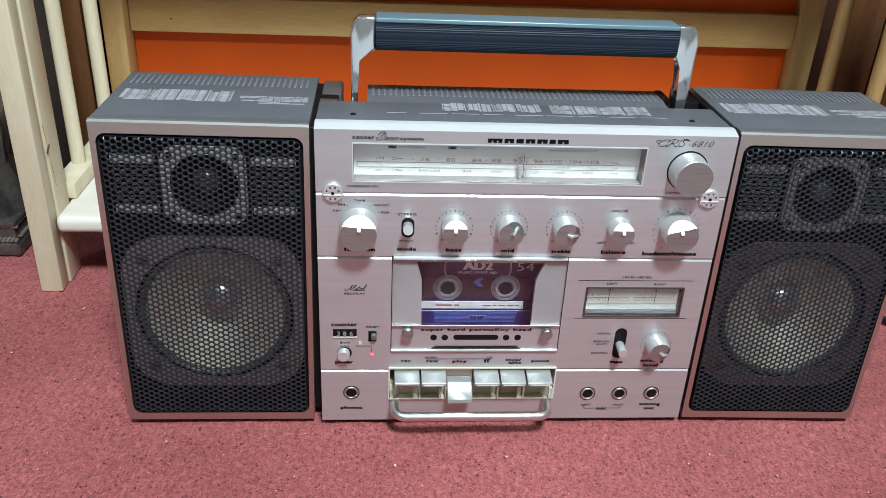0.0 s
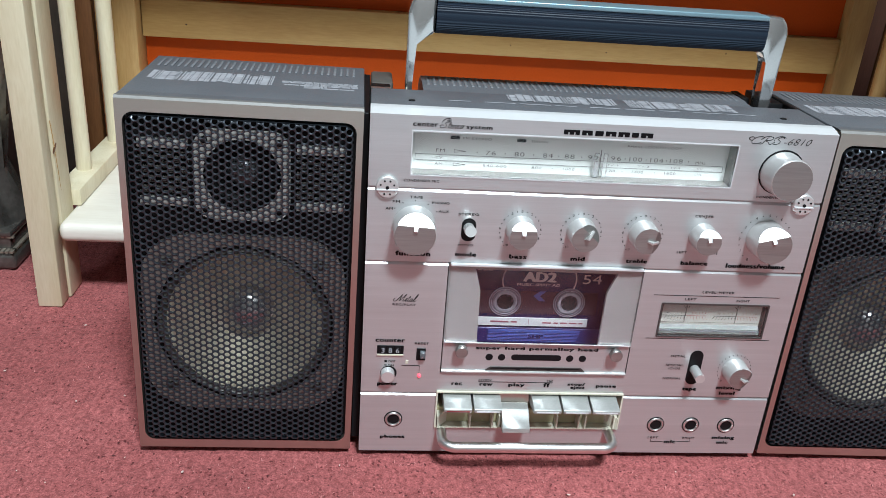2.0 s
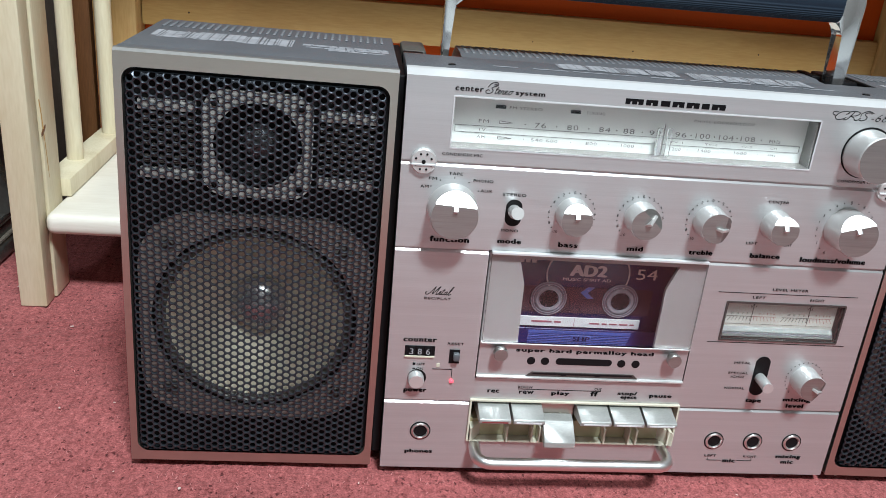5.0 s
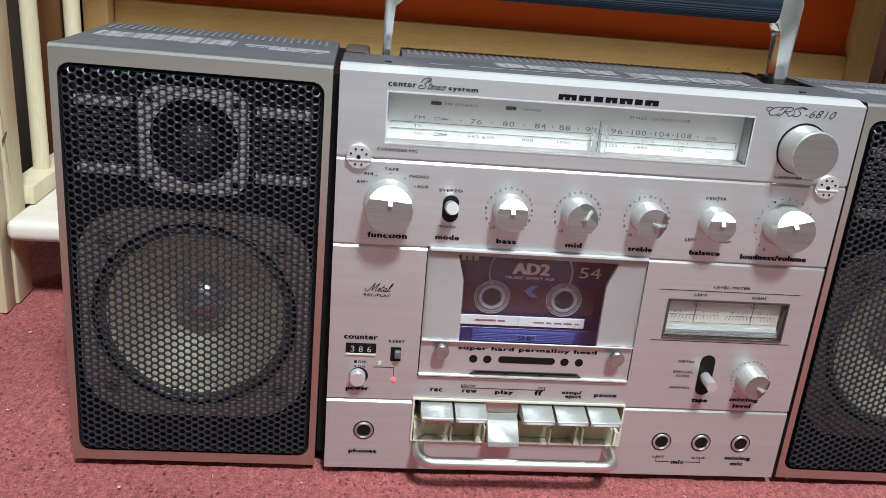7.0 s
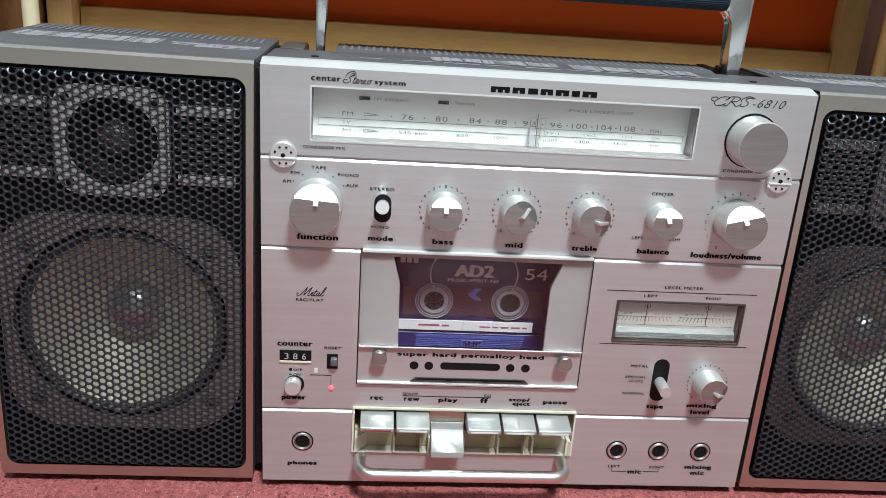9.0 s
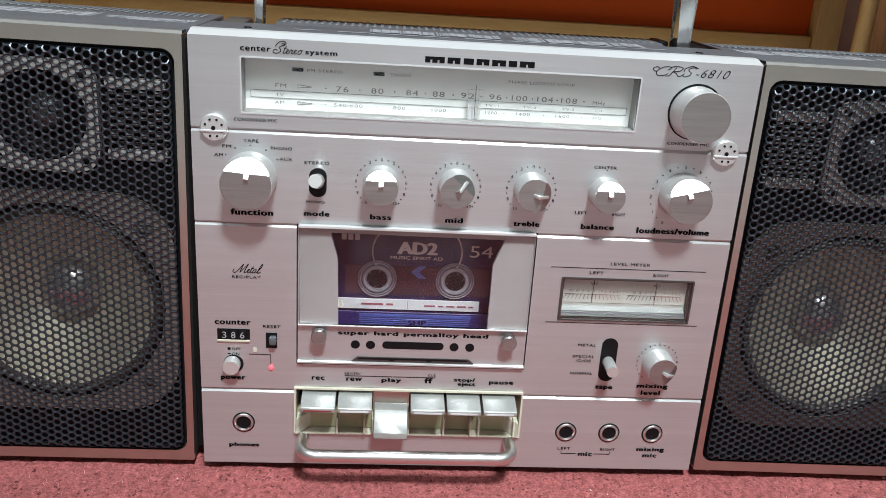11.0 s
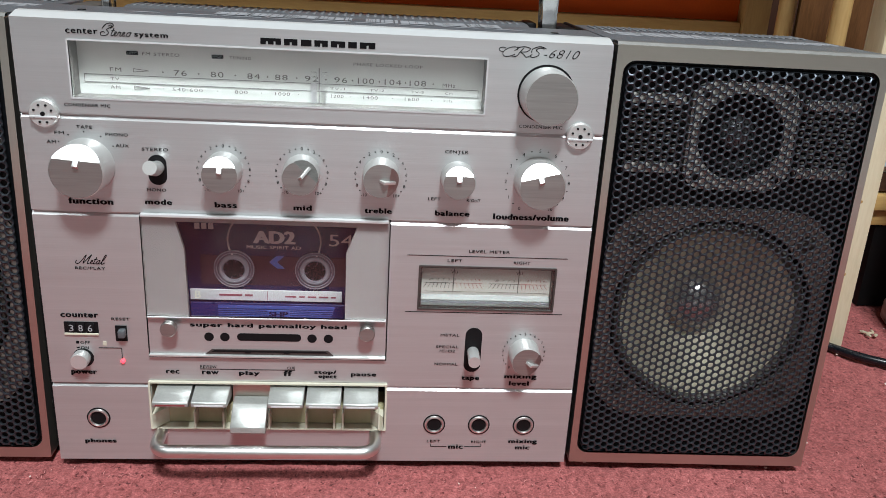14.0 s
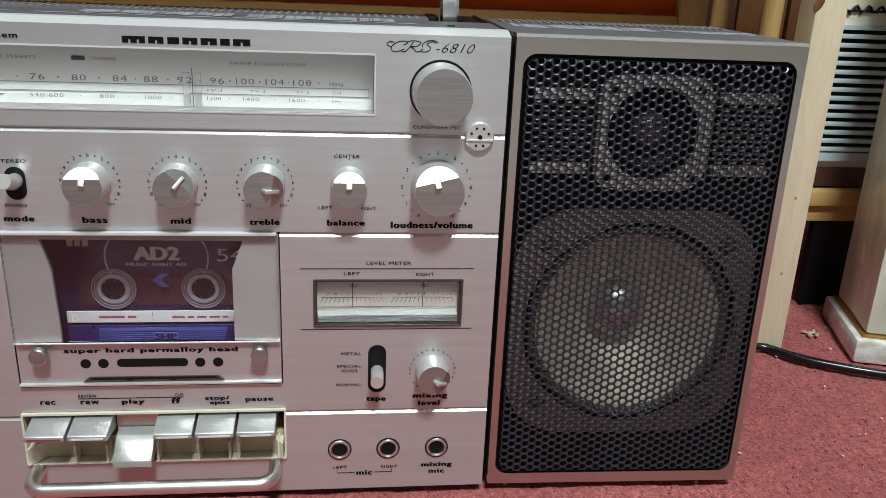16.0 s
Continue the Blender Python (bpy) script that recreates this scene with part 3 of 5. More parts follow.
        ob.location.x = -0.1005 + 0.00403 * i
    # hinge blocks at the back corners
    bm = box(-F, -0.1225, 0.074, 0.106, 0.2055, 0.2342, 0.002)
    box(-0.1365, -0.1255, 0.054, 0.0739, 0.2055, 0.2300, 0.0015, 2, bm)
    part("hinge_block", bm, SURROUND, r)
    part("latch", box(-0.1365, -0.1245, 0.0530, 0.0735, 0.2280, 0.2336, 0.001), BLACK, r, "black latch")
    part("latch_plate", box(-0.1365, -0.1245, 0.0535, 0.0600, 0.2336, 0.2346, 0.0003), SATIN, r, "small metal latch plate")
    part("spacer", box(-0.1215, -0.1165, 0.0545, 0.0610, 0.2045, 0.2326, 0.0005), CREAM, r, "small pale spacer")
    part("handle_stop", box(0.1068, 0.1125, 0.0720, 0.0920, 0.2055, 0.2367, 0.001), BLACK, r)
    bm = box(0.1206, 0.1342, 0.0535, 0.0680, 0.2055, 0.2190, 0.0005, 1)
    box(0.1240, 0.1342, 0.0681, 0.106, 0.2055, 0.2350, 0.0010, 2, bm)
    box(0.1343, F, 0.0522, 0.106, 0.2055, 0.2356, 0.0006, 1, bm)
    part("hinge_block", bm, BLACK, r, "black hinge block with a deep recess beside the handle")
    for s in (-1, 1):
        for y in (0.02, 0.09):
            part("foot", lathe([(0, 0.0), (0.007, 0.0), (0.0075, 0.0048), (0, 0.0048)], (s * 0.115, y, 0), "z", 16), RUBBER, r)
    # handle: chrome brackets and a ribbed grip
    hy = 0.066
    for s, xo, xi, foot, leg in ((-1, -0.1158, -0.0988, -0.1154, -0.1114), (1, 0.1224, 0.1065, 0.1204, 0.1134)):
        pts = [(foot, 0.206), (xo, 0.2800), (xo - s * 0.0015, 0.2860), (xo - s * 0.0050, 0.2905), (xi, 0.2908), (xi, 0.2688), (leg + s * 0.0002, 0.2625), (leg, 0.206)]
        bm = plate(pts, hy - 0.0058, hy + 0.0058)
        bmesh.ops.bevel(bm, geom=bm.edges[:], offset=0.0018, segments=4, profile=0.5, affect="EDGES", clamp_overlap=True)
        part("handle_bracket", bm, CHROME, r, "polished chrome handle bracket")
    bm = bmesh.new()
    grip = []
    for i in range(324):
        a = 2 * math.pi * i / 324
        k = 1 + 0.013 * math.cos(54 * a)
        ey = abs(math.cos(a)) ** 0.55 * math.copysign(1, math.cos(a))
        ez = abs(math.sin(a)) ** 0.55 * math.copysign(1, math.sin(a))
        grip.append((hy + 0.0105 * ey * k, 0.2795 + 0.0108 * ez * k))
    strip(grip + grip[:1], -0.0990, 0.1067, bm)
    part("handle_grip", bm, GRIP, r, "black ribbed handle grip")
    # ceiling sheen on the grip's top, put in as a blue-grey strip
    part("grip_sheen_strip", box(-0.0988, 0.1065, hy - 0.0100, hy + 0.0100, 0.2880, 0.2911, 0.0009, 3), GRIP_SHEEN, r, "blue-grey strip for the sheen along the grip top")
    return r


REC = recorder()


def put(name, bm, material, label="", parent=None):
    return part(name, bm, material, parent or REC, label, smooth=False)


def word(body, x0, x1, z, h, material=None, y=-0.00025, bold=0.0, shear=0.0, label="", thin=0.0, space=1.0):
    return put("printed_word", letters(body, (x0 + x1) / 2, z, x1 - x0, h, y, bold, shear, thin, space), material or INK, label)


# ---- tuning dial ----
def dial():
    x0, x1, z0, z1, d = -0.1125, 0.0775, 0.1990, 0.2245, 0.0113
    bm = bmesh.new()
    for pts in (((x0, z0), (x1, z0)), ((x1, z0), (x1, z1)), ((x1, z1), (x0, z1)), ((x0, z1), (x0, z0))):
        (a, b), (c, e) = pts
        v = [bm.verts.new(p) for p in ((a, 0, b), (c, 0, e), (c, d + 0.001, e), (a, d + 0.001, b))]
        bm.faces.new(v)
    w = part("dial_window", bm, RECESS, REC, "recessed tuning dial window", smooth=False)
    part("dial_plate", box(x0 - 0.001, x1 + 0.001, d, d + 0.001, z0 - 0.001, z1 + 0.001), DIAL, w, "silver-white tuning scale", smooth=False)
    bm = bmesh.new()
    out = rounded(x0 - 0.0007, x1 + 0.0007, z0 - 0.0007, z1 + 0.0007, 0.0005, 2)
    inn = rounded(x0, x1, z0, z1, 0.0003, 2)
    ring_plate(out, inn, -0.0004, 0.001, bm)
    part("dial_bezel", bm, EDGE, w, "thin bright bezel", smooth=False)
    y = d - 0.0004

    def p(body, a, b, z, h, m=GREYINK, **k):
        return part("printed_word", letters(body, (a + b) / 2, z, b - a, h * 0.84, y, space=1.15, **k), m, w, smooth=False)
    zf, za, zt = 0.2104, 0.2026, 0.2064
    p("FM", -0.0982, -0.0930, zf + 0.0004, 0.0022)
    for n, a, b in (("76", -0.069, -0.063), ("80", -0.052, -0.046), ("84", -0.035, -0.029), ("88", -0.022, -0.016), ("92", -0.008, -0.0015),
                    ("96", 0.006, 0.0122), ("100", 0.0172, 0.025), ("104", 0.030, 0.038), ("108", 0.042, 0.050)):
        p(n, a, b, zf, 0.0031)
    p("MHz", 0.058, 0.0642, zf - 0.0004, 0.0021)
    p("TV", -0.0982, -0.0942, zt, 0.0016)
    p("AM", -0.0985, -0.0940, za, 0.0018)
    for n, a, b in (("540·600", -0.070, -0.056), ("800", -0.041, -0.035), ("1000", -0.022, -0.015), ("1200", 0.0045, 0.0105), ("1400", 0.020, 0.027), ("1600", 0.040, 0.047)):
        p(n, a, b, za, 0.0019)
    for n, a, b in (("TV-1", 0.004, 0.011), ("TV-2", 0.023, 0.030), ("TV-3", 0.043, 0.049), ("CH", 0.0595, 0.063)):
        p(n, a, b, zt - 0.0002, 0.0013)
    p("kHz", 0.059, 0.0632, za, 0.0016)
    p("FM STEREO", -0.083, -0.066, 0.2186, 0.0017)
    p("TUNING", -0.043, -0.033, 0.2186, 0.0017)
    p("PHASE LOCKED LOOP", 0.015, 0.048, 0.2182, 0.0017)
    for x in (-0.074, -0.0575, -0.0405, -0.0255, -0.0118, 0.002, 0.0147, 0.0275, 0.040, 0.0535):
        part("scale_dot", lathe([(0, -0.0001), (0.0004, 0)], (x, y, zf), "y", 8), GREYINK, w, smooth=False)
    for x in (-0.074, -0.049, -0.0285, -0.011, 0.014, 0.034, 0.053):
        part("scale_dot", lathe([(0, -0.0001), (0.00025, 0)], (x, y, za), "y", 8), GREYINK, w, smooth=False)
    bm = bmesh.new()
    for z in (0.2082, 0.2046):
        box(-0.110, 0.0755, y, y + 0.0002, z - 0.0001, z + 0.0001, 0, 1, bm)
    for x in (-0.110, 0.0755):
        box(x - 0.0001, x + 0.0001, y, y + 0.0002, 0.2046, 0.2082, 0, 1, bm)
    for z in (zf + 0.0003, za):
        for a, b in (((-0.0875, z + 0.0008), (-0.0805, z)), ((-0.0875, z - 0.0008), (-0.0805, z)), ((-0.0875, z - 0.0008), (-0.0875, z + 0.0008))):
            dx, dz = b[0] - a[0], b[1] - a[1]
            n = Vector((-dz, dx)).normalized() * 0.00012
            plate([(a[0] - n.x, a[1] - n.y), (b[0] - n.x, b[1] - n.y), (b[0] + n.x, b[1] + n.y), (a[0] + n.x, a[1] + n.y)], y, y + 0.0002, bm)
    part("scale_lines", bm, GREYINK, w, smooth=False)
    for x in (-0.0875, -0.0485):
        part("indicator_lamp", box(x - 0.0027, x + 0.0027, y - 0.0004, y + 0.0006, 0.2178, 0.2196, 0.0003), BLACK, w, "unlit dark indicator lamp", smooth=False)
    bm = box(-0.0048, -0.0020, 0.0062, 0.0080, z0 + 0.0005, 0.2142, 0.0002)
    box(0.0004, 0.0028, 0.0062, 0.0080, z0 + 0.0005, 0.2142, 0.0002, 2, bm)
    part("pointer", bm, FROSTED, w, "clear twin-bar tuning pointer", smooth=False)
    part("pointer_backing", box(-0.0046, -0.0022, 0.0081, 0.0084, z0 + 0.0008, 0.2088), WHITEINK, w, "white lower end of the pointer", smooth=False)
    part("pointer_line", box(-0.0012, -0.0008, 0.0082, 0.0086, z0 + 0.0005, 0.2160), GREYINK, w, smooth=False)
    part("dial_glass", box(x0 + 0.0002, x1 - 0.0002, 0.0008, 0.0016, z0 + 0.0002, z1 - 0.0002), GLASS, w, "clear dial cover", smooth=False).visible_shadow = False


dial()


# ---- knobs ----
def knob(x, z, rad, depth, turn, facet=True, cap=KNOBCAP):
    """A slightly tapered metal knob; one slanting polished facet carries the pointer."""
    c = (x, 0, z)
    bm = lathe([(rad * 1.03, 0.0), (rad * 1.03, -0.0015), (rad, -0.0025), (rad * 0.985, -depth + 0.0006), (rad * 0.95, -depth), (0, -depth)], c, "y", 56)
    for f in bm.faces:
        f.material_index = 1 if abs(f.normal.y) > 0.7 or f.calc_center_median().y < -depth + 0.0002 else 0
    if facet:
        a = radians(turn)
        d = Vector((math.sin(a), 0, math.cos(a)))
        nrm = (d * 0.60 + Vector((0, -0.80, 0))).normalized()
        at = Vector((x, -depth, z)) + d * rad * 0.46
        res = bmesh.ops.bisect_plane(bm, geom=bm.verts[:] + bm.edges[:] + bm.faces[:], plane_co=at, plane_no=nrm, clear_outer=True)
        edges = [e for e in res["geom_cut"] if isinstance(e, bmesh.types.BMEdge)]
        new_f = bmesh.ops.contextual_create(bm, geom=edges)["faces"]
        # facets facing the lamp get brighter metal than turned ones: light put into colour
        for f in new_f:
            f.material_index = 2 if turn < 30 else 1
    k = part("knob", bm, [ALU_SIDE, cap, FACET], REC, "silver metal knob with a slanting polished facet" if facet else "plain silver metal tuning knob")
    if facet:
        side = Vector((d.z, 0, -d.x))
        along = nrm.cross(side).normalized()
        own = box(-0.0012, 0.0012, -0.0030, 0.0030, -0.0030, 0.0001, 0.0001) if turn < 30 else box(-0.0007, 0.0007, -rad * 0.44, rad * 0.36, -0.0030, 0.0010, 0.0001)
        m = Matrix((side, along, nrm)).transposed().to_4x4()
        own.transform(T(at + nrm * 0.0002) @ m)
        # the pointer's metal follows the turn too, for the light on it
        part("pointer_mark", own, FACET if turn < 30 else ALU_SIDE, k, "bright pointer bar")
    return k


def knob_print(x, z, rad, items, span, h, dots=True):
    bm = bmesh.new()
    n = len(items)
    for i, s in enumerate(items):
        a = radians(-span + 2 * span * i / (n - 1))
        if s:
            join(bm, letters(s, x + rad * math.sin(a), z + rad * math.cos(a), None, h, -0.00025))
        if dots and i < n - 1:
            a2 = radians(-span + 2 * span * (i + 0.5) / (n - 1))
            lathe([(0, -0.0003), (0.00035, -0.0002)], (x + rad * math.sin(a2), 0, z + rad * math.cos(a2)), "y", 8, bm)
    put("scale_print", bm, INK)


KZ = 0.1672
knob(-0.1090, KZ, 0.0125, 0.0155, 4)
knob(-0.0455, KZ, 0.0086, 0.0122, 0)
knob(-0.0085, KZ, 0.0086, 0.0122, 42)
knob(0.0295, KZ, 0.0086, 0.0122, 97)
knob(0.0668, KZ, 0.0080, 0.0122, 0)
knob(0.1066, KZ, 0.0114, 0.0145, -14)
knob(0.1080, 0.0725, 0.0080, 0.0118, 112)
knob(0.1068, 0.2095, 0.0126, 0.0150, 0, facet=False)
put("knob_well", lathe([(0, -0.0002), (0.0138, -0.0002), (0.0140, 0.001)], (0.1068, 0, 0.2097), "y", 48), BLACK, "black ring behind the tuning knob")
TONE = ["-10", "8", "6", "4", "2", "0", "2", "4", "6", "8", "10+"]
for kx in (-0.0455, -0.0085, 0.0295):
    knob_print(kx, KZ - 0.0008, 0.0124, TONE, 140, 0.0016)
knob_print(0.1066, KZ - 0.001, 0.0158, [str(i) for i in range(11)], 150, 0.0017)
knob_print(0.1080, 0.0722, 0.0112, [str(i) for i in range(11)], 140, 0.0014)
for dx, dz in ((-0.0118, 0.0108), (-0.0072, 0.0142), (0.0, 0.0158), (0.0075, 0.0138), (0.0128, 0.0095), (0.1758, 0.0115)):
    put("scale_dot", lathe([(0, -0.0003), (0.00035, -0.0002)], (-0.109 + dx, 0, KZ + dz), "y", 8), INK)

# ---- words on the face ----
CAP = 0.00148
for body, a, b, z in (("AM", -0.1262, -0.1220, 0.1778), ("FM", -0.1222, -0.1180, 0.1822), ("TAPE", -0.1122, -0.1050, 0.1853), ("PHONO", -0.0992, -0.0890, 0.1822), ("AUX", -0.0950, -0.0890, 0.1770),
                      ("STEREO", -0.0832, -0.0710, 0.1758), ("MONO", -0.0820, -0.0730, 0.1560), ("CENTER", 0.0600, 0.0715, 0.1800), ("LEFT", 0.0530, 0.0592, 0.1560),
                      ("RIGHT", 0.0722, 0.0790, 0.1558), ("CONDENSER MIC", -0.1165, -0.0960, 0.1955), ("CONDENSER MIC", 0.0950, 0.1162, 0.1938), ("LEVEL METER", 0.0750, 0.0960, 0.1290),
                      ("LEFT", 0.0645, 0.0720, 0.1238), ("RIGHT", 0.0985, 0.1070, 0.1234), ("METAL", 0.0632, 0.0730, 0.0820), ("SPECIAL", 0.0610, 0.0730, 0.0752), ("/CrO2", 0.0630, 0.0712, 0.0727),
                      ("NORMAL", 0.0608, 0.0730, 0.0650), ("LEFT", 0.0590, 0.0662, 0.0174), ("RIGHT", 0.0835, 0.0918, 0.0172), ("RESET", -0.1040, -0.0950, 0.0875),
                      ("OFF", -0.1203, -0.1158, 0.0740), ("ON", -0.1203, -0.1165, 0.0711), ("REC/PLAY", -0.1192, -0.1048, 0.1148), ("REVIEW", -0.0612, -0.0528, 0.0612), ("CUE", -0.0165, -0.0125, 0.0612)):
    word(body, a, b, z, CAP, bold=0.008, space=1.12)
LOW = 0.0026
for body, a, b, z, h in (("function", -0.1188, -0.0985, 0.1494, 0.0030), ("mode", -0.0830, -0.0708, 0.1500, LOW), ("bass", -0.0502, -0.0400, 0.1495, LOW), ("mid", -0.0124, -0.0040, 0.1493, LOW),
                         ("treble", 0.0222, 0.0352, 0.1490, LOW), ("balance", 0.0570, 0.0738, 0.1488, LOW), ("loudness/volume", 0.0862, 0.1240, 0.1480, 0.0030), ("tape", 0.0758, 0.0850, 0.0564, 0.0029),
                         ("mixing", 0.0990, 0.1160, 0.0578, 0.0030), ("level", 0.1018, 0.1122, 0.0540, 0.0026), ("mic", 0.0712, 0.0788, 0.0140, 0.0026), ("mixing", 0.1045, 0.1200, 0.0174, 0.0030), ("mic", 0.1085, 0.1162, 0.0138, 0.0024),
                         ("phones", -0.1228, -0.1072, 0.0158, 0.0030), ("counter", -0.1285, -0.1105, 0.0893, 0.0024), ("power", -0.1262, -0.1138, 0.0566, 0.0027),
                         ("rec", -0.0785, -0.0720, 0.0580, 0.0019), ("rew", -0.0602, -0.0520, 0.0578, 0.0019), ("play", -0.0412, -0.0310, 0.0576, 0.0029), ("ff", -0.0182, -0.0142, 0.0580, 0.0029),
                         ("stop/", -0.0022, 0.0090, 0.0588, 0.0026), ("eject", 0.0000, 0.0092, 0.0562, 0.0026), ("pause", 0.0170, 0.0300, 0.0574, 0.0023)):
    word(body, a, b, z, h, bold=0.050, space=1.14)
word("center", -0.1128, -0.0990, 0.2288, 0.0022, bold=0.028, space=1.16)
word("system", -0.0828, -0.0682, 0.2280, 0.0025, bold=0.028, space=1.16)
word("-6810", 0.1040, 0.1210, 0.2285, 0.0040, shear=0.45, thin=0.014, space=1.1)


def script(name, strokes, x, z, sx, sz, lean, r, label):
    """Thin pen lettering: smooth strokes through a few points each, drawn as fine raised lines."""
    bm = bmesh.new()
    for line in strokes:
        pts = [Vector((x + sx * u + lean * sz * v, -0.00012, z + sz * v)) for u, v in line]
        fine = []
        for i in range(len(pts) - 1):
            p0, p1, p2, p3 = pts[max(i - 1, 0)], pts[i], pts[i + 1], pts[min(i + 2, len(pts) - 1)]
            for k in range(5):
                t = k / 5
                fine.append(0.5 * ((2 * p1) + (p2 - p0) * t + (2 * p0 - 5 * p1 + 4 * p2 - p3) * t * t + (3 * p1 - p0 - 3 * p2 + p3) * t ** 3))
        tube(fine + [pts[-1]], r, 5, bm)
    put(name, bm, INK, label)


def moved(line, u):
    return [(a + u, b) for a, b in line]


PEN_E = [(0, 0.12), (0.15, 0.28), (0.17, 0.42), (0.07, 0.40), (0.05, 0.15), (0.15, 0.0), (0.27, 0.12)]
PEN_T = [(0.12, 0.78), (0.03, 0.15), (0.10, 0.0), (0.22, 0.12)]
PEN_BAR = [(-0.02, 0.52), (0.24, 0.54)]
script("printed_script", [
    [(0.30, 0.95), (0.46, 1.06), (0.54, 0.92), (0.36, 0.75), (0.22, 0.60), (0.38, 0.42), (0.42, 0.20), (0.22, 0.02), (-0.06, 0.05), (-0.16, 0.25), (0.0, 0.40), (0.15, 0.30)],
    [(-0.12, 0.70), (0.05, 1.10), (0.42, 1.25), (0.66, 1.02), (0.48, 0.74)],
    moved(PEN_T, 0.64), moved(PEN_BAR, 0.64), moved(PEN_E, 0.86), [(1.13, 0.12), (1.22, 0.44), (1.27, 0.36), (1.37, 0.38), (1.33, 0.12), (1.39, 0.0), (1.47, 0.12)], moved(PEN_E, 1.47),
    [(1.96, 0.42), (1.86, 0.30), (1.84, 0.10), (1.94, 0.0), (2.06, 0.12), (2.08, 0.32), (1.98, 0.42), (2.20, 0.38)]],
    -0.0972, 0.2272, 0.0058, 0.0045, 0.35, 0.00020, "thin black script word Stereo")
script("printed_script", [
    [(-0.30, 0.40), (-0.34, 0.14), (-0.10, 0.0), (0.10, 0.30), (0.32, 1.02), (0.33, 0.50), (0.34, 0.05), (0.56, 0.60), (0.76, 1.05), (0.70, 0.50), (0.70, 0.05), (0.80, 0.04), (0.90, 0.12)],
    moved(PEN_E, 0.90), moved(PEN_T, 1.18), moved(PEN_BAR, 1.18),
    [(1.66, 0.40), (1.50, 0.36), (1.44, 0.10), (1.53, 0.0), (1.66, 0.15), (1.70, 0.42), (1.66, 0.10), (1.73, 0.0), (1.82, 0.12)],
    [(1.82, 0.12), (2.0, 0.60), (2.05, 1.0), (1.95, 1.0), (1.88, 0.40), (1.90, 0.05), (2.0, 0.0), (2.15, 0.14)]],
    -0.1172, 0.1170, 0.0056, 0.0046, 0.45, 0.00020, "thin black script word Metal")
script("printed_script", [
    [(0.60, 0.66), (0.74, 0.90), (0.58, 1.06), (0.30, 0.94), (0.10, 0.46), (0.22, 0.03), (0.50, 0.04), (0.70, 0.28)], [(0.10, 0.46), (-0.10, 0.60), (-0.14, 0.84), (0.02, 0.98), (0.16, 0.88)],
    [(1.0, 1.0), (0.90, 0.50), (0.80, 0.05), (0.62, 0.0)], [(0.72, 0.75), (0.74, 1.0), (1.02, 1.12), (1.32, 0.95), (1.22, 0.60), (0.94, 0.50), (1.12, 0.30), (1.27, 0.0), (1.42, 0.10)],
    [(1.98, 0.90), (1.92, 1.06), (1.70, 1.0), (1.64, 0.75), (1.82, 0.50), (1.82, 0.20), (1.62, 0.0), (1.44, 0.15), (1.52, 0.32)], [(1.46, 0.50), (1.44, 0.90), (1.74, 1.22), (2.08, 1.0)]],
    0.0830, 0.2265, 0.0098, 0.0042, 0.35, 0.00019, "thin black script letters")
# maker's mark as plain bars, each block cut by fine slits
for i, (a, b, cuts) in enumerate(((0, 0.19, 2), (0.20, 0.33, 1), (0.345, 0.45, 0), (0.46, 0.59, 1), (0.60, 0.74, 1), (0.75, 0.84, 0), (0.85, 1.0, 1))):
    x0, x1 = -0.027 + 0.053 * a, -0.027 + 0.053 * b - 0.0008
    bm = box(x0, x1, -0.00025, 0.0, 0.2282, 0.2296)
    w = (x1 - x0 - 0.0009 * cuts) / (cuts + 1)
    for k in range(cuts + 1):
        xa = x0 + k * (w + 0.0009)
        box(xa, xa + w, -0.00025, 0.0, 0.2268, 0.2282, 0, 1, bm)
    put("maker_mark", bm, INK, "plain black bar of the maker's mark")
# thin printed lines
for x0, x1, z in ((0.0440, 0.1262, 0.1262), (0.0440, 0.1265, 0.0950), (-0.1115, -0.1002, 0.0711), (-0.0612, -0.0365, 0.0598), (-0.0355, -0.0125, 0.0598), (0.0612, 0.0700, 0.0140), (0.0800, 0.0890, 0.0140)):
    put("printed_line", box(x0, x1, -0.00022, 0, z - 0.00014, z + 0.00014), INK)
for x, z0, z1 in ((-0.1002, 0.0655, 0.0711), (0.0612, 0.0140, 0.0158), (0.0890, 0.0140, 0.0158), (-0.0360, 0.0594, 0.0602)):
    put("printed_line", box(x - 0.00014, x + 0.00014, -0.00030, -0.00023, z0, z1), INK)
put("printed_mark", box(-0.1225, -0.1210, -0.00022, 0, 0.0733, 0.0747), INK)
put("printed_mark", box(-0.1225, -0.1210, -0.00022, 0, 0.0708, 0.0714), INK)


# ---- microphones, sockets, switches ----
def mic(x, z):
    bm = lathe([(0.0066, 0.001), (0.0066, -0.0018), (0.0060, -0.0024), (0, -0.0026)], (x, 0, z), "y", 36)
    m = part("microphone", bm, ALU_SIDE, REC, "round silver condenser microphone cover")
    bm = lathe([(0, -0.0031), (0.0010, -0.0031), (0.0011, -0.002)], (x, 0, z), "y", 12)
    for i in range(8):
        a = radians(22.5 + 45 * i)
        lathe([(0, -0.0029), (0.00055, -0.0029), (0.0006, -0.002)], (x + 0.0042 * math.cos(a), 0, z + 0.0042 * math.sin(a)), "y", 10, bm)
    part("mic_holes", bm, BLACK, m)
    part("mic_stripe", box(x - 0.0062, x + 0.0062, -0.0032, -0.002, z - 0.0019, z - 0.0009, 0.0003), EDGE, m, "polished stripe")


mic(-0.1257, 0.1912)
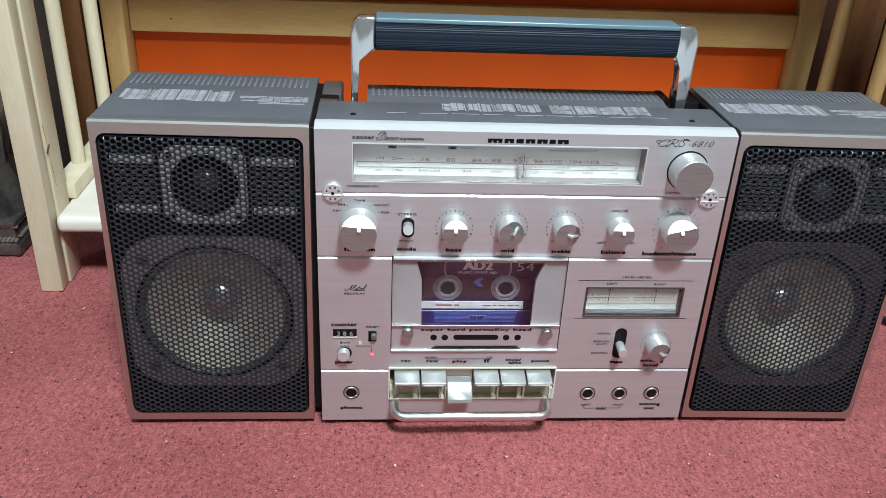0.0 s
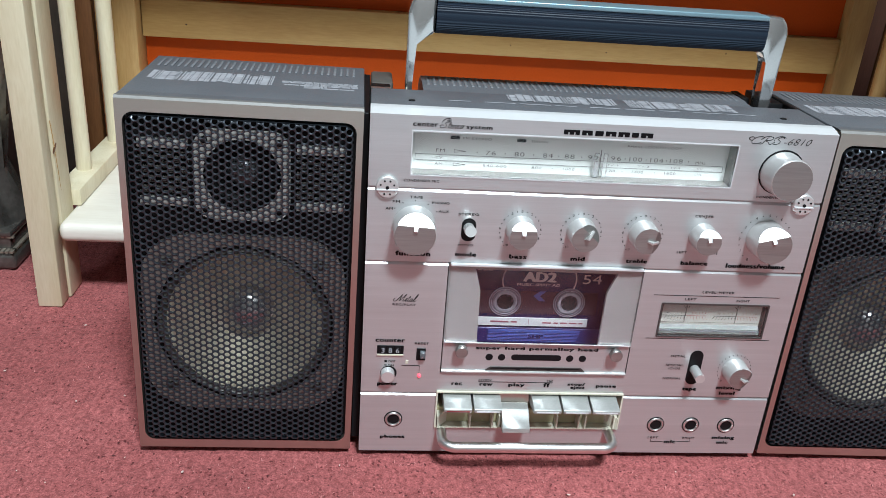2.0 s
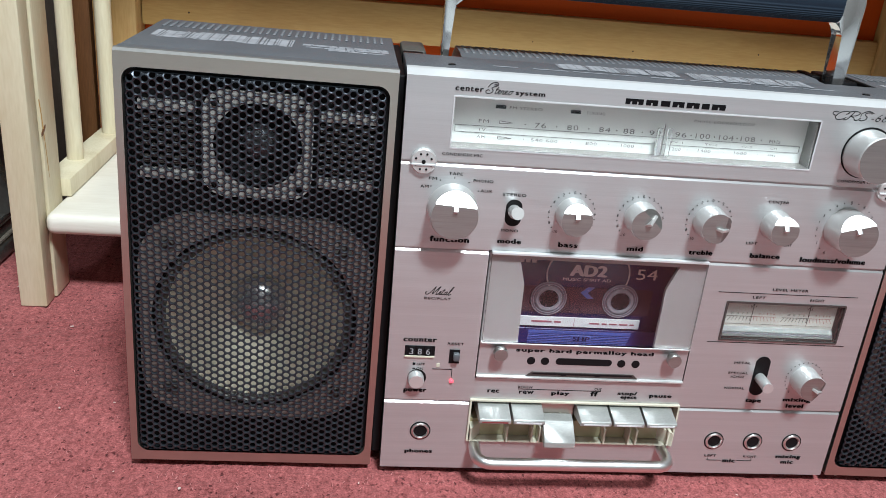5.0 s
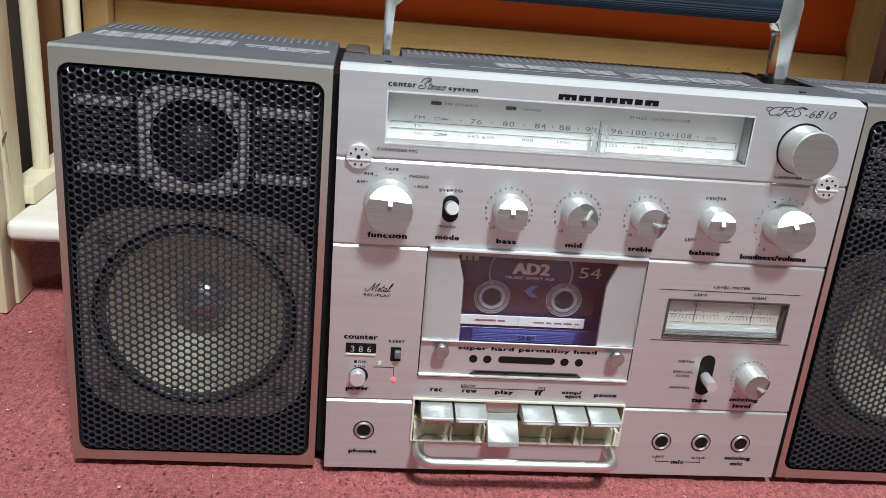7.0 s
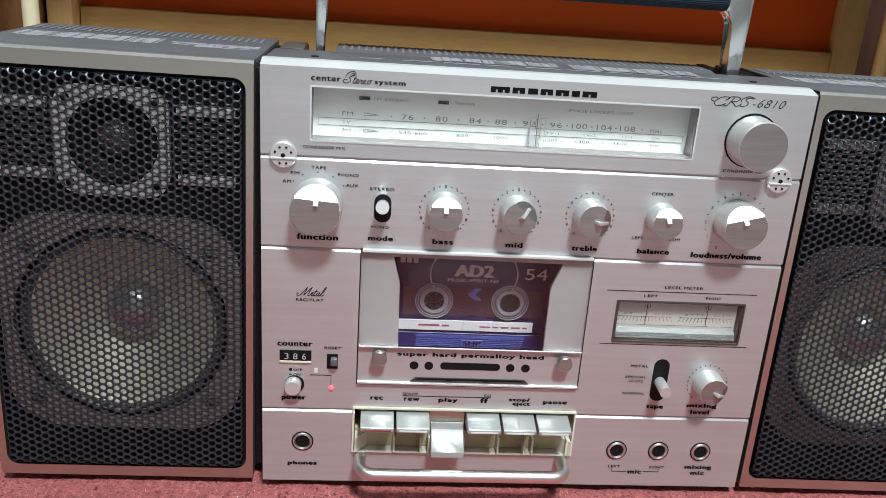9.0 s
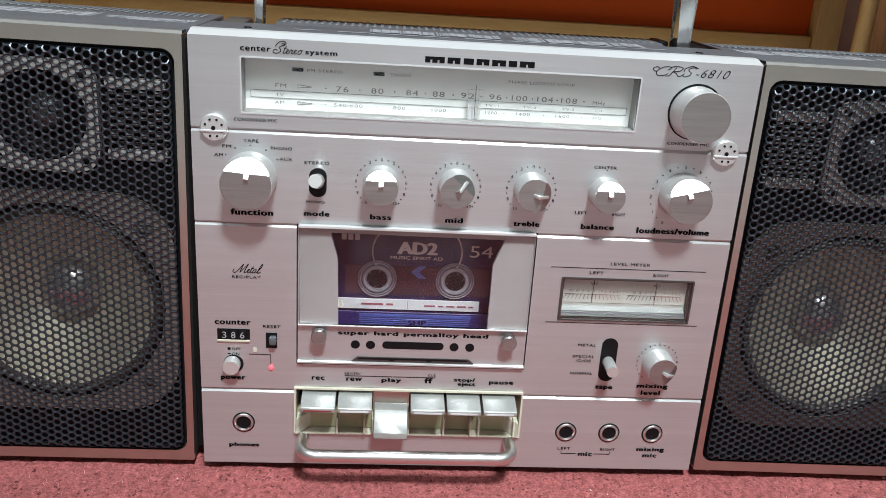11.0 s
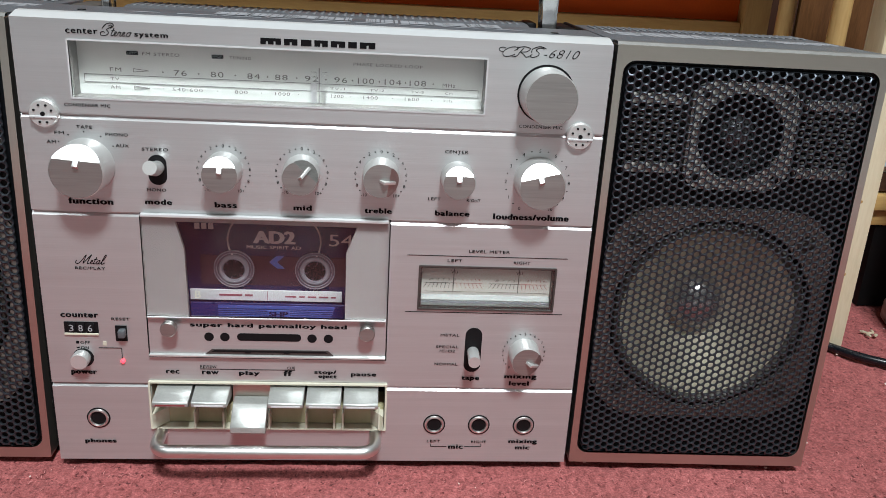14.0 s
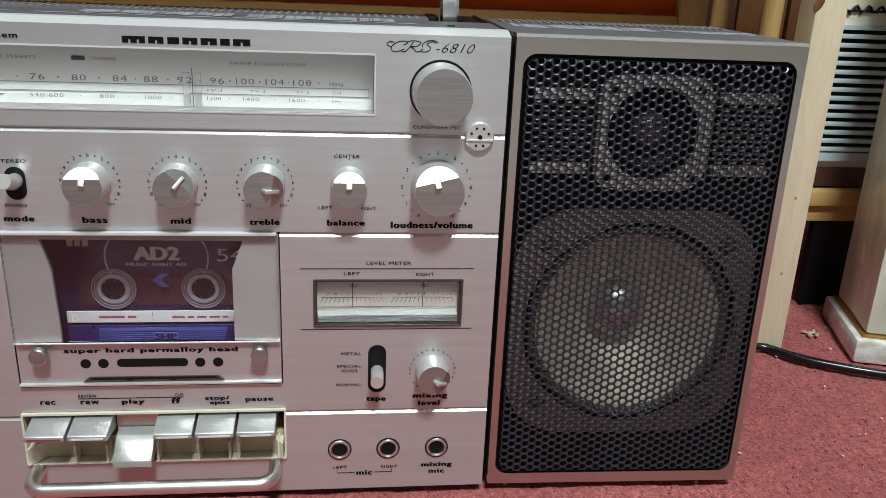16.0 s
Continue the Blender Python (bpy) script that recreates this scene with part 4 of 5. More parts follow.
mic(0.1250, 0.1902)


def jack(x, z):
    bm = lathe([(0.0054, 0.0), (0.0054, -0.0004), (0.0050, -0.0010), (0.0043, -0.0012), (0.0038, -0.0004), (0.0038, -0.0001)], (x, 0, z), "y", 32)
    j = part("socket", bm, SATIN, REC, "round metal jack socket")
    part("socket_hole", lathe([(0.0038, -0.0003), (0, -0.00025)], (x, 0, z), "y", 24), BLACK, j)
    part("socket_ring", lathe([(0.0060, 0.0002), (0.0060, -0.0003), (0.0053, -0.0003)], (x, 0, z), "y", 32), BLACK, j)


for jx, jz in ((-0.1150, 0.0300), (0.0625, 0.0280), (0.0870, 0.0280), (0.1118, 0.0280)):
    jack(jx, jz)


def lever(x, z0, z1, w, zl, tip, rad):
    s = put("switch_slot", plate(rounded(x - w / 2, x + w / 2, z0, z1, w / 2 - 0.0001), -0.0003, 0.001), BLACK, "black slot of a lever switch")
    bm = tube([(x, 0.0, zl), (x, -0.004, zl), tip], rad, 20)
    part("switch_lever", bm, ALU_SIDE, s, "pale metal lever")


lever(-0.0765, 0.1585, 0.1732, 0.0086, 0.1672, (-0.0768, -0.0125, 0.1700), 0.0033)
lever(0.0807, 0.0606, 0.0864, 0.0088, 0.0725, (0.0803, -0.0125, 0.0725), 0.0031)
bm = lathe([(0.0044, 0.0), (0.0044, -0.0052), (0.0040, -0.0058), (0, -0.0058)], (-0.1202, 0, 0.0655), "y", 32)
pw = part("power_button", bm, ALU_SIDE, REC, "round silver power button")
part("button_well", lathe([(0.0052, 0.0), (0.0052, -0.0003), (0, -0.0003)], (-0.1196, 0, 0.0653), "y", 32), BLACK, pw)
rs = put("reset_well", box(-0.1026, -0.0968, -0.0004, 0.0008, 0.0752, 0.0838), BLACK, "black counter reset switch")
part("reset_rocker", box(-0.1006, -0.0970, -0.0040, 0.0, 0.0782, 0.0826, 0.0008), mat("smoke_plastic", (0.10, 0.11, 0.12), 0.25), rs)
part("led", lathe([(0.0011, 0), (0.0011, -0.0008), (0.0007, -0.0013), (0, -0.0015)], (-0.1000, 0, 0.0637), "y", 16), RED, REC, "lit red power lamp")
part("sticker", box(-0.1092, -0.1074, -0.0003, 0, 0.0725, 0.0748), CREAM, REC, "tiny pale sticker", smooth=False)
# tape counter
cw = put("counter_window", box(-0.1275, -0.1108, -0.0004, 0.001, 0.0795, 0.0855), BLACK, "three-digit tape counter")
part("counter_rim", box(-0.1275, -0.1108, -0.0009, 0.0, 0.0783, 0.0795, 0.0002), CREAM, cw, smooth=False)
for i, d in enumerate("386"):
    cx = -0.1238 + 0.0046 * i
    part("digit_wheel", box(cx - 0.0019, cx + 0.0019, -0.0010, -0.0004, 0.0798, 0.0852, 0.0004), BLACK, cw)
    part("digit", letters(d, cx, 0.0824, 0.0022, 0.0036, -0.0012), PRINT, cw, smooth=False)


# ---- level meter ----
def meter():
    x0, x1, z0, z1, d = MX0, MX1, MZ0, MZ1, 0.0050
    bm = bmesh.new()
    ring_plate(rounded(x0 - 0.0007, x1 + 0.0007, z0 - 0.0007, z1 + 0.0007, 0.0006, 3), rounded(x0 + 0.0002, x1 - 0.0002, z0 + 0.0002, z1 - 0.0002, 0.0004, 3), -0.0006, 0.0006, bm)
    m = part("level_meter", bm, BEZEL, REC, "twin level meter behind a clear window", smooth=False)
    bm = bmesh.new()
    ring_plate(rounded(x0 - 0.0005, x1 + 0.0005, z0 - 0.0005, z1 + 0.0005, 0.0005, 3), rounded(x0 + 0.0011, x1 - 0.0011, z0 + 0.0007, z1 - 0.0009, 0.0005, 3), 0.0008, d + 0.0004, bm)
    part("meter_rim", bm, mat("meter_rim_black", (0.018, 0.017, 0.016), 0.35), m, smooth=False)
    part("meter_scale", box(x0, x1, d, d + 0.0006, z0, z1), SCALE_PAPER, m, "cream meter scale", smooth=False)
    y = d - 0.0003
    for c0, c1, xn, marks in ((0.0535, 0.0835, 0.0686, 0.0), (0.0875, 0.1175, 0.1025, 0.0340)):
        mid = (c0 + c1) / 2
        for i in range(15):
            t = i / 14
            xb = c0 + 0.0014 + (c1 - c0 - 0.0028) * t
            lean = (t - 0.5) * 0.0034
            n = 0.00011
            part("tick", plate([(xb + lean - n, 0.1069), (xb + lean + n, 0.1069), (xb + n, 0.1097), (xb - n, 0.1097)], y, y + 0.0001), INK if t < 0.55 else REDLINE, m, smooth=False)
        part("scale_line", box(c0, mid + 0.001, y - 0.0001, y, 0.1096, 0.1098), INK, m, smooth=False)
        part("red_zone", box(mid + 0.001, c1, y - 0.0001, y, 0.1096, 0.1098), REDLINE, m, smooth=False)
        for txt, xm in (("-20", 0.0570), ("10", 0.0605), ("7", 0.0635), ("5", 0.0663), ("3", 0.0693)):
            part("printed_word", letters(txt, xm + marks, 0.1115, None, 0.0012, y), INK, m, smooth=False)
        for txt, xm in (("0", 0.0737), ("1", 0.0756), ("3", 0.0781), ("5", 0.0802), ("+", 0.0821)):
            part("printed_word", letters(txt, xm + marks, 0.1115, None, 0.0012, y), REDLINE, m, smooth=False)
        part("printed_word", letters("VU", xn + 0.0003, 0.1158, 0.0036, 0.0017, y), INK, m, smooth=False)
        part("needle", tube([(xn - 0.0001, y - 0.0010, 0.1052), (xn, y - 0.0010, 0.1180)], 0.00016, 6), INK, m)
    part("scale_line", box(x0 + 0.0022, x1 - 0.0022, y - 0.0001, y, 0.10475, 0.1049), INK, m, smooth=False)
    bm = bmesh.new()
    strip([(d - 0.0002, z0 + 0.0062), (d - 0.0022, z0 + 0.0040), (d - 0.0022, z0 + 0.0034)], x0 + 0.0012, x1 - 0.0012, bm)
    part("meter_baffle", bm, STRIP, m, "pale bevelled strip below the scale", smooth=False)
    part("baffle_line", box(x0 + 0.0012, x1 - 0.0012, d - 0.0030, d - 0.0020, z0 + 0.0024, z0 + 0.0033), GREY, m, smooth=False)
    part("lower_strip", box(x0 + 0.0012, x1 - 0.0012, d - 0.0032, d - 0.0020, z0 + 0.0011, z0 + 0.0023), STRIP, m, "pale strip at the lower rim", smooth=False)
    part("meter_glass", box(x0 + 0.0003, x1 - 0.0003, 0.0000, 0.0005, z0 + 0.0003, z1 - 0.0003), GLASS, m, "clear meter window", smooth=False).visible_shadow = False


meter()


# ---- cassette bay, door, cassette ----
def cassette_bay():
    bm = bmesh.new()
    x0, x1, z0, z1, d = -0.0868, 0.0352, 0.0662, 0.1453, 0.033
    for a, b in (((x0, z0), (x1, z0)), ((x1, z0), (x1, z1)), ((x1, z1), (x0, z1)), ((x0, z1), (x0, z0))):
        bm.faces.new([bm.verts.new(p) for p in ((a[0], 0.0006, a[1]), (b[0], 0.0006, b[1]), (b[0], d, b[1]), (a[0], d, a[1]))])
    box(x0, x1, d, d + 0.0008, z0, z1, 0, 1, bm)
    bay = part("cassette_bay", bm, BLACK, REC, "black cassette compartment", smooth=False)
    # door: silver plate with a flared opening, glass over it
    dx0, dx1, dz0, dz1 = -0.0862, 0.0346, 0.0672, 0.1434
    win = [(-0.0698, 0.1405), (-0.0660, 0.1262), (-0.0652, 0.0893), (0.0132, 0.0888), (0.0134, 0.1262), (0.0186, 0.1400)]
    bm = bmesh.new()
    outer = [(dx0, dz1), (dx0, 0.1262), (dx0, dz0), (dx1, dz0), (dx1, 0.1262), (dx1, dz1)]
    ring_plate(outer, win, 0.0, 0.0022, bm)
    door = part("cassette_door", bm, DOORPLATE, REC, "silver cassette door with a flared window", smooth=False)
    part("door_lower_plate", box(dx0 + 0.0002, dx1 - 0.0002, -0.00015, 0.0010, 0.0689, 0.0894), ALU, door, "brushed lower door plate", smooth=False)
    g = part("door_glass", box(dx0 + 0.0008, dx1 - 0.0008, -0.0030, -0.0004, 0.0905, dz1 - 0.0004, 0.0003, 1), GLASS, door, "clear acrylic door cover", smooth=False)
    g.visible_shadow = False
    part("door_top_edge", box(dx0 + 0.0006, dx1 - 0.0006, -0.0032, -0.0004, dz1 - 0.0003, dz1 + 0.0012, 0.0003), EDGE, door, "bright top edge", smooth=False)
    part("door_line", box(dx0 + 0.0004, dx1 - 0.0004, -0.0026, 0.0, 0.0896, 0.0904, 0.0002), EDGE, door, smooth=False)
    bm = bmesh.new()
    strip([(-0.0001, 0.0688), (-0.0020, 0.0684), (-0.0020, 0.0676), (0, 0.0672)], dx0, dx1, bm)
    part("door_foot", bm, ALU_SIDE, door, "bright lower edge of the door", smooth=False)
    part("finger_recess", plate([(-0.0548, 0.0716), (0.0046, 0.0716), (0.0074, 0.0690), (-0.0578, 0.0690)], -0.0007, 0.0), BEZEL, door, "dark grey finger recess", smooth=False)
    part("recess_slot", plate([(-0.0535, 0.0712), (0.0033, 0.0712), (0.0046, 0.0703), (-0.0550, 0.0703)], -0.0009, -0.0006), BLACK, door, smooth=False)
    for x in (-0.0365, -0.0165):
        part("recess_tab", plate([(x - 0.0022, 0.0712), (x + 0.0022, 0.0712), (x + 0.0012, 0.0698), (x - 0.0012, 0.0698)], -0.0011, -0.0006), BLACK, door, smooth=False)
    for x, z in ((-0.0748, 0.0850), (0.0248, 0.0845)):
        bm = lathe([(0.0024, 0.0), (0.0024, -0.0030), (0.0040, -0.0032), (0.0040, -0.0066), (0.0036, -0.0070), (0, -0.0070)], (x, 0, z), "y", 28)
        part("door_screw", bm, KNOBCAP, door, "round silver door screw")
    for x in (-0.0560, -0.0480, -0.0036, 0.0048):
        part("door_hole", lathe([(0, -0.0003), (0.0024, -0.0003), (0.0025, 0.0005)], (x, 0, 0.0785), "y", 24), BLACK, door, smooth=False)
    part("door_slot", plate(rounded(-0.0418, -0.0092, 0.0766, 0.0808, 0.0020), -0.0003, 0.0005), BLACK, door, smooth=False)
    part("printed_word", letters("super hard permalloy head", -0.0255, 0.0850, 0.0790, 0.0028, -0.0003, bold=0.052, space=1.13), INK, door, smooth=False)
    return bay


cassette_bay()


def cassette():
    y = 0.0220
    t = thing("cassette", (-0.025, 0.027, 0.0725), "purple compact cassette with blue and white labels in the door", "cassette")
    zc, xc = 0.1045, -0.0247
    shell = part("shell", box(xc - 0.0502, xc + 0.0502, y, y + 0.0090, 0.0725, 0.1362, 0.0012), SHELL, t, "translucent dark purple shell")
    f = y - 0.0004
    part("tape_window", box(xc - 0.0385, xc + 0.0400, f, y + 0.0002, 0.0990, 0.1155, 0.0002), TAPEWIN, shell, "brown tape window", smooth=False)
    for x in (-0.0458, -0.0036):
        h = part("hub", lathe([(0.0105, f - 0.0001), (0.0105, f - 0.0006), (0.0092, f - 0.0008), (0.0090, f - 0.0003), (0.0066, f - 0.0003), (0.0064, f - 0.0010), (0.0052, f - 0.0010), (0.0050, f + 0.0030), (0, f + 0.003)],
                               (x, 0, 0.1082), "y", 40), HUB, shell, "pale translucent reel hub")
        part("hub_hole", lathe([(0.0055, f - 0.0011), (0, f - 0.0009)], (x, 0, 0.1082), "y", 24), BLACK, h)
        part("hub_rim", lathe([(0.0080, f - 0.0004), (0.0079, f - 0.0012), (0.0072, f - 0.0016), (0.0060, f - 0.0014), (0.0058, f - 0.0018), (0.0055, f - 0.0014), (0.0054, f - 0.0006)], (x, 0, 0.1082), "y", 40), HUBRIM, h, "pale inner rim")
        for r0 in (0.0105, 0.0092):
            part("hub_edge", lathe([(r0 + 0.0001, f - 0.0004), (r0 - 0.0001, f - 0.0011), (r0 - 0.0004, f - 0.0011), (r0 - 0.0005, f - 0.0004)], (x, 0, 0.1082), "y", 40), HUBRIM, h)
        for i in range(6):
            a = radians(60 * i + 15)
            c = Vector((x + 0.0048 * math.cos(a), f - 0.0013, 0.1082 + 0.0048 * math.sin(a)))
            own = box(-0.0003, 0.0003, -0.0004, 0.0004, -0.0008, 0.0008)
            own.transform(T(c) @ Matrix.Rotation(-a + math.pi / 2, 4, "Y"))
            part("hub_tooth", own, HUB, h, smooth=False)
    part("paper_label", box(-0.0690, 0.0106, f - 0.0003, y + 0.0002, 0.0902, 0.0962, 0.0001, 1), PAPER, shell, "white paper label strip", smooth=False)
    part("blue_label", box(-0.0690, 0.0220, f - 0.0002, y + 0.0002, 0.0735, 0.0885, 0.0001, 1), SHELLBLUE, shell, "dark blue label with pale lines", smooth=False)
    bm = bmesh.new()
    for i in range(8):
        z = 0.0868 - 0.0011 * i
        box(-0.0548, 0.0068 - 0.0003 * i, f - 0.0005, f - 0.0002, z - 0.00022, z + 0.00022, 0, 1, bm)
    box(-0.0548, 0.0065, f - 0.0006, f - 0.0002, 0.0858, 0.0874, 0, 1, bm)
    part("label_lines", bm, BLUELINE, shell, smooth=False)
    part("label_mark", box(-0.0290, -0.0170, f - 0.0008, f - 0.0005, 0.0812, 0.0848, 0.0001, 1), BLUELINE, shell, "blue panel behind the word", smooth=False)
    part("printed_word", letters("SHP", -0.0230, 0.0829, 0.0098, 0.0026, f - 0.0010, bold=0.05), SHELL, shell, smooth=False)
    bm = bmesh.new()
    for x0, x1, z0, z1 in ((-0.0540, -0.0420, 0.0927, 0.0938), (-0.0405, -0.0365, 0.0927, 0.0938)):
        box(x0, x1, f - 0.0005, f - 0.0002, z0, z1, 0, 1, bm)
    for x0, x1 in ((-0.0195, -0.0135), (-0.0120, -0.0090), (-0.0075, -0.0030), (-0.0015, 0.0035), (0.0048, 0.0075)):
        box(x0, x1, f - 0.0005, f - 0.0002, 0.0925, 0.0934, 0, 1, bm)
    box(-0.0288, -0.0286, f - 0.0005, f - 0.0002, 0.0906, 0.0958, 0, 1, bm)
    part("label_writing", bm, MAROON, shell, "maroon writing as plain bars", smooth=False)
    part("printed_word", letters("B", -0.0650, 0.0932, 0.0030, 0.0042, f - 0.0006, bold=0.01), CREAM, shell, smooth=False)
    part("printed_word", letters("AD2", -0.0247, 0.1262, 0.0205, 0.0066, f - 0.0002, bold=0.05), TAN, shell, smooth=False)
    part("printed_word", letters("MUSIC SPIRIT AD", -0.0250, 0.1206, 0.0280, 0.0018, f - 0.0002, bold=0.01), TAN, shell, smooth=False)
    part("printed_word", letters("54", 0.0098, 0.1254, 0.0125, 0.0066, f - 0.0002), TAN, shell, smooth=False)
    bm = bmesh.new()
    for x in (-0.0640, -0.0605, -0.0570):
        box(x - 0.0013, x + 0.0013, f - 0.0003, f, 0.1298, 0.1330, 0, 1, bm)
    part("label_mark", bm, TAN, shell, "plain bars", smooth=False)
    for s in (-1, 1):
        pts = []
        for i in range(13):
            a = radians(-38 + 76 * i / 12)
            pts.append((-0.0247 + s * (0.0095 + 0.0145 * math.cos(a)), f - 0.0002, 0.1240 + 0.0150 * math.sin(a)))
        part("printed_arc", tube(pts, 0.00045, 8), TAN, shell)
    own = plate([(-0.0275, 0.1125), (-0.0235, 0.1160), (-0.0195, 0.1160), (-0.0235, 0.1125), (-0.0195, 0.1090), (-0.0235, 0.1090)], f - 0.0006, f)
    part("arrow", own, BLUELINE, shell, "blue arrow", smooth=False)
    own = plate([(-0.0268, 0.1000), (-0.0215, 0.1000), (-0.0225, 0.1080), (-0.0258, 0.1080)], f - 0.0006, f)
    part("tape_gap", own, TAPEWIN, shell, smooth=False)
    return t


cassette()


# ---- piano keys and the guard bar ----
def keys():
    x0, x1, z0, z1 = -0.0880, 0.0362, 0.0245, 0.0527
    bm = bmesh.new()
    ring_plate(rounded(x0, x1, z0, z1, 0.0004, 2), rounded(x0 + 0.0010, x1 - 0.0010, z0 + 0.0008, z1 - 0.0010, 0.0003, 2), -0.0016, 0.022, bm)
    fr = part("key_frame", bm, CREAM, REC, "cream frame round the tape keys", smooth=False)
    part("key_well", box(x0 + 0.0010, x1 - 0.0010, 0.020, 0.0215, z0 + 0.0008, z1 - 0.0008), BLACK, fr, smooth=False)
    part("well_floor", box(x0 + 0.0014, x1 - 0.0014, 0.0042, 0.0205, z0 + 0.0012, 0.0365), SHADED_CREAM, fr, "olive-cream key well, shade put into its colour", smooth=False)
    xs = [-0.0835 + 0.0194 * i for i in range(6)]
    for i, xk in enumerate(xs):
        for dx in ((0.0098, 0.0052) if i in (1, 4) else (0.0098,)):
            part("well_rib", box(xk + dx + 0.0085, xk + dx + 0.0096, -0.0034, 0.0045, z0 + 0.0012, 0.0360, 0.0003, 1), CREAM, fr)
    for s, xr in ((1, x0 + 0.0016), (-1, x1 - 0.0016)):
        own = bmesh.new()
        pts = [(xr, 0.0044, z0 + 0.0012), (xr + s * 0.007, 0.0044, z0 + 0.0012), (xr, -0.004, z0 + 0.0012)]
        a = [own.verts.new(p) for p in pts]
        b = [own.verts.new((p[0], p[1], 0.0345)) for p in pts]
        own.faces.new(a), own.faces.new(b)
        for k in range(3):
            own.faces.new((a[k], a[(k + 1) % 3], b[(k + 1) % 3], b[k]))
        part("well_corner", own, CREAM, fr, smooth=False)
    for i, xk in enumerate(xs):
        pressed = i == 2
        zt, zl, yl = (0.0445, 0.0335, -0.0135) if pressed else (0.0508, 0.0474, -0.0132)
        if pressed:
            prof = [(0.0030, 0.0424), (-0.0030, 0.0412), (yl, zl - 0.0005), (yl - 0.0002, zl - 0.0038), (yl + 0.0014, zl - 0.0044), (0.0030, 0.0345)]
        else:
            prof = [(0.016, 0.0512), (0.0, 0.0500), (yl + 0.0008, zl), (yl, zl - 0.0007), (yl, zl - 0.0027), (yl + 0.0010, zl - 0.0033), (0.016, 0.0400)]
        own2 = bmesh.new()
        a = [own2.verts.new((xk, y, z)) for y, z in prof]
        b = [own2.verts.new((xk + 0.0180, y, z)) for y, z in prof]
        own2.faces.new(a), own2.faces.new(b)
        n = len(prof)
        for k in range(n):
            own2.faces.new((a[k], a[(k + 1) % n], b[(k + 1) % n], b[k]))
        bmesh.ops.bevel(own2, geom=own2.edges[:], offset=0.0003, segments=1, affect="EDGES")
        if pressed:
            part("slot_plate", box(xk - 0.0008, xk + 0.0188, 0.0034, 0.0046, 0.0366, 0.0516), FRAME, REC, "metal plate behind the pressed key", smooth=False)
        k = part("key", own2, KEY, REC, "silver play key pressed down" if pressed else "silver piano key")
        if not pressed:
            part("key_line", box(xk + 0.0016, xk + 0.0164, yl - 0.0003, yl + 0.001, zl - 0.0022, zl - 0.0014), REDLINE if i == 0 else WHITEINK, k,
                 "red line" if i == 0 else "pale line", smooth=False)
    # guard bar
    xl, xr, yb, zb, rb = -0.0830, 0.0305, -0.0185, 0.0217, 0.0034
    pts = [(xl, 0.001, zb), (xl, yb + 0.008, zb)]
    pts += [(xl + 0.008 - 0.008 * math.cos(radians(a)), yb + 0.008 - 0.008 * math.sin(radians(a)), zb) for a in range(15, 91, 15)]
    pts += [(xr - 0.008 + 0.008 * math.sin(radians(a)), yb + 0.008 - 0.008 * math.cos(radians(a)), zb) for a in range(0, 91, 15)]
    pts += [(xr, 0.001, zb)]
    part("guard_bar", tube(pts, rb, 20), SATIN, REC, "satin chrome guard bar below the keys")


keys()


# ---- print on top of the recorder ----
def top_print(parent, x0, x1, y0, y1, z, seed, cells=4):
    """A printed diagram that cannot be read: filled blocks made of close bars, with a few open ones."""
    rnd = random.Random(seed)
    bm = bmesh.new()
    w = (x1 - x0) / cells
    for c in range(cells):
        a, b = x0 + c * w, x0 + (c + 0.94) * w
        x = a
        while x < b - 0.0006:
            wd = min(rnd.choice((0.0006, 0.0009, 0.0016, 0.0030, 0.0042)), b - x)
            lo = y0 + (y1 - y0) * rnd.choice((0, 0, 0, 0.05, 0.12))
            hi = y1 - (y1 - y0) * rnd.choice((0, 0, 0, 0.06, 0.14))
            if rnd.random() < 0.25:
                mid = lo + (hi - lo) * rnd.uniform(0.35, 0.65)
                box(x, x + wd, lo, mid - 0.0005, z, z + 0.0001, 0, 1, bm)
                box(x, x + wd, mid + 0.0005, hi, z, z + 0.0001, 0, 1, bm)
            else:
                box(x, x + wd, lo, hi, z, z + 0.0001, 0, 1, bm)
            x += wd + rnd.choice((0.0003, 0.0004, 0.0007))
    ob = part("printed_diagram", bm, PRINT, parent, "white printed diagram as plain bars", smooth=False)
    ob["kind"] = "stuff"
    return ob


def small_print(parent, x0, x1, y0, y1, z, seed, rows=6):
    rnd = random.Random(seed)
    bm = bmesh.new()
    h = (y1 - y0) / rows
    for r in range(rows):
        y = y0 + h * (r + 0.5)
        x = x0 + rnd.choice((0, 0.04, 0.3)) * (x1 - x0)
        end = x1 - rnd.choice((0, 0.05, 0.4)) * (x1 - x0)
        while x < end:
            d = rnd.uniform(0.003, 0.012)
            box(x, min(x + d, end), y - h * 0.36, y + h * 0.36, z, z + 0.0001, 0, 1, bm)
            x += d + 0.0008
    ob = part("small_print", bm, PRINT, parent, "small white print as plain bars", smooth=False)
    ob["kind"] = "stuff"
    return ob


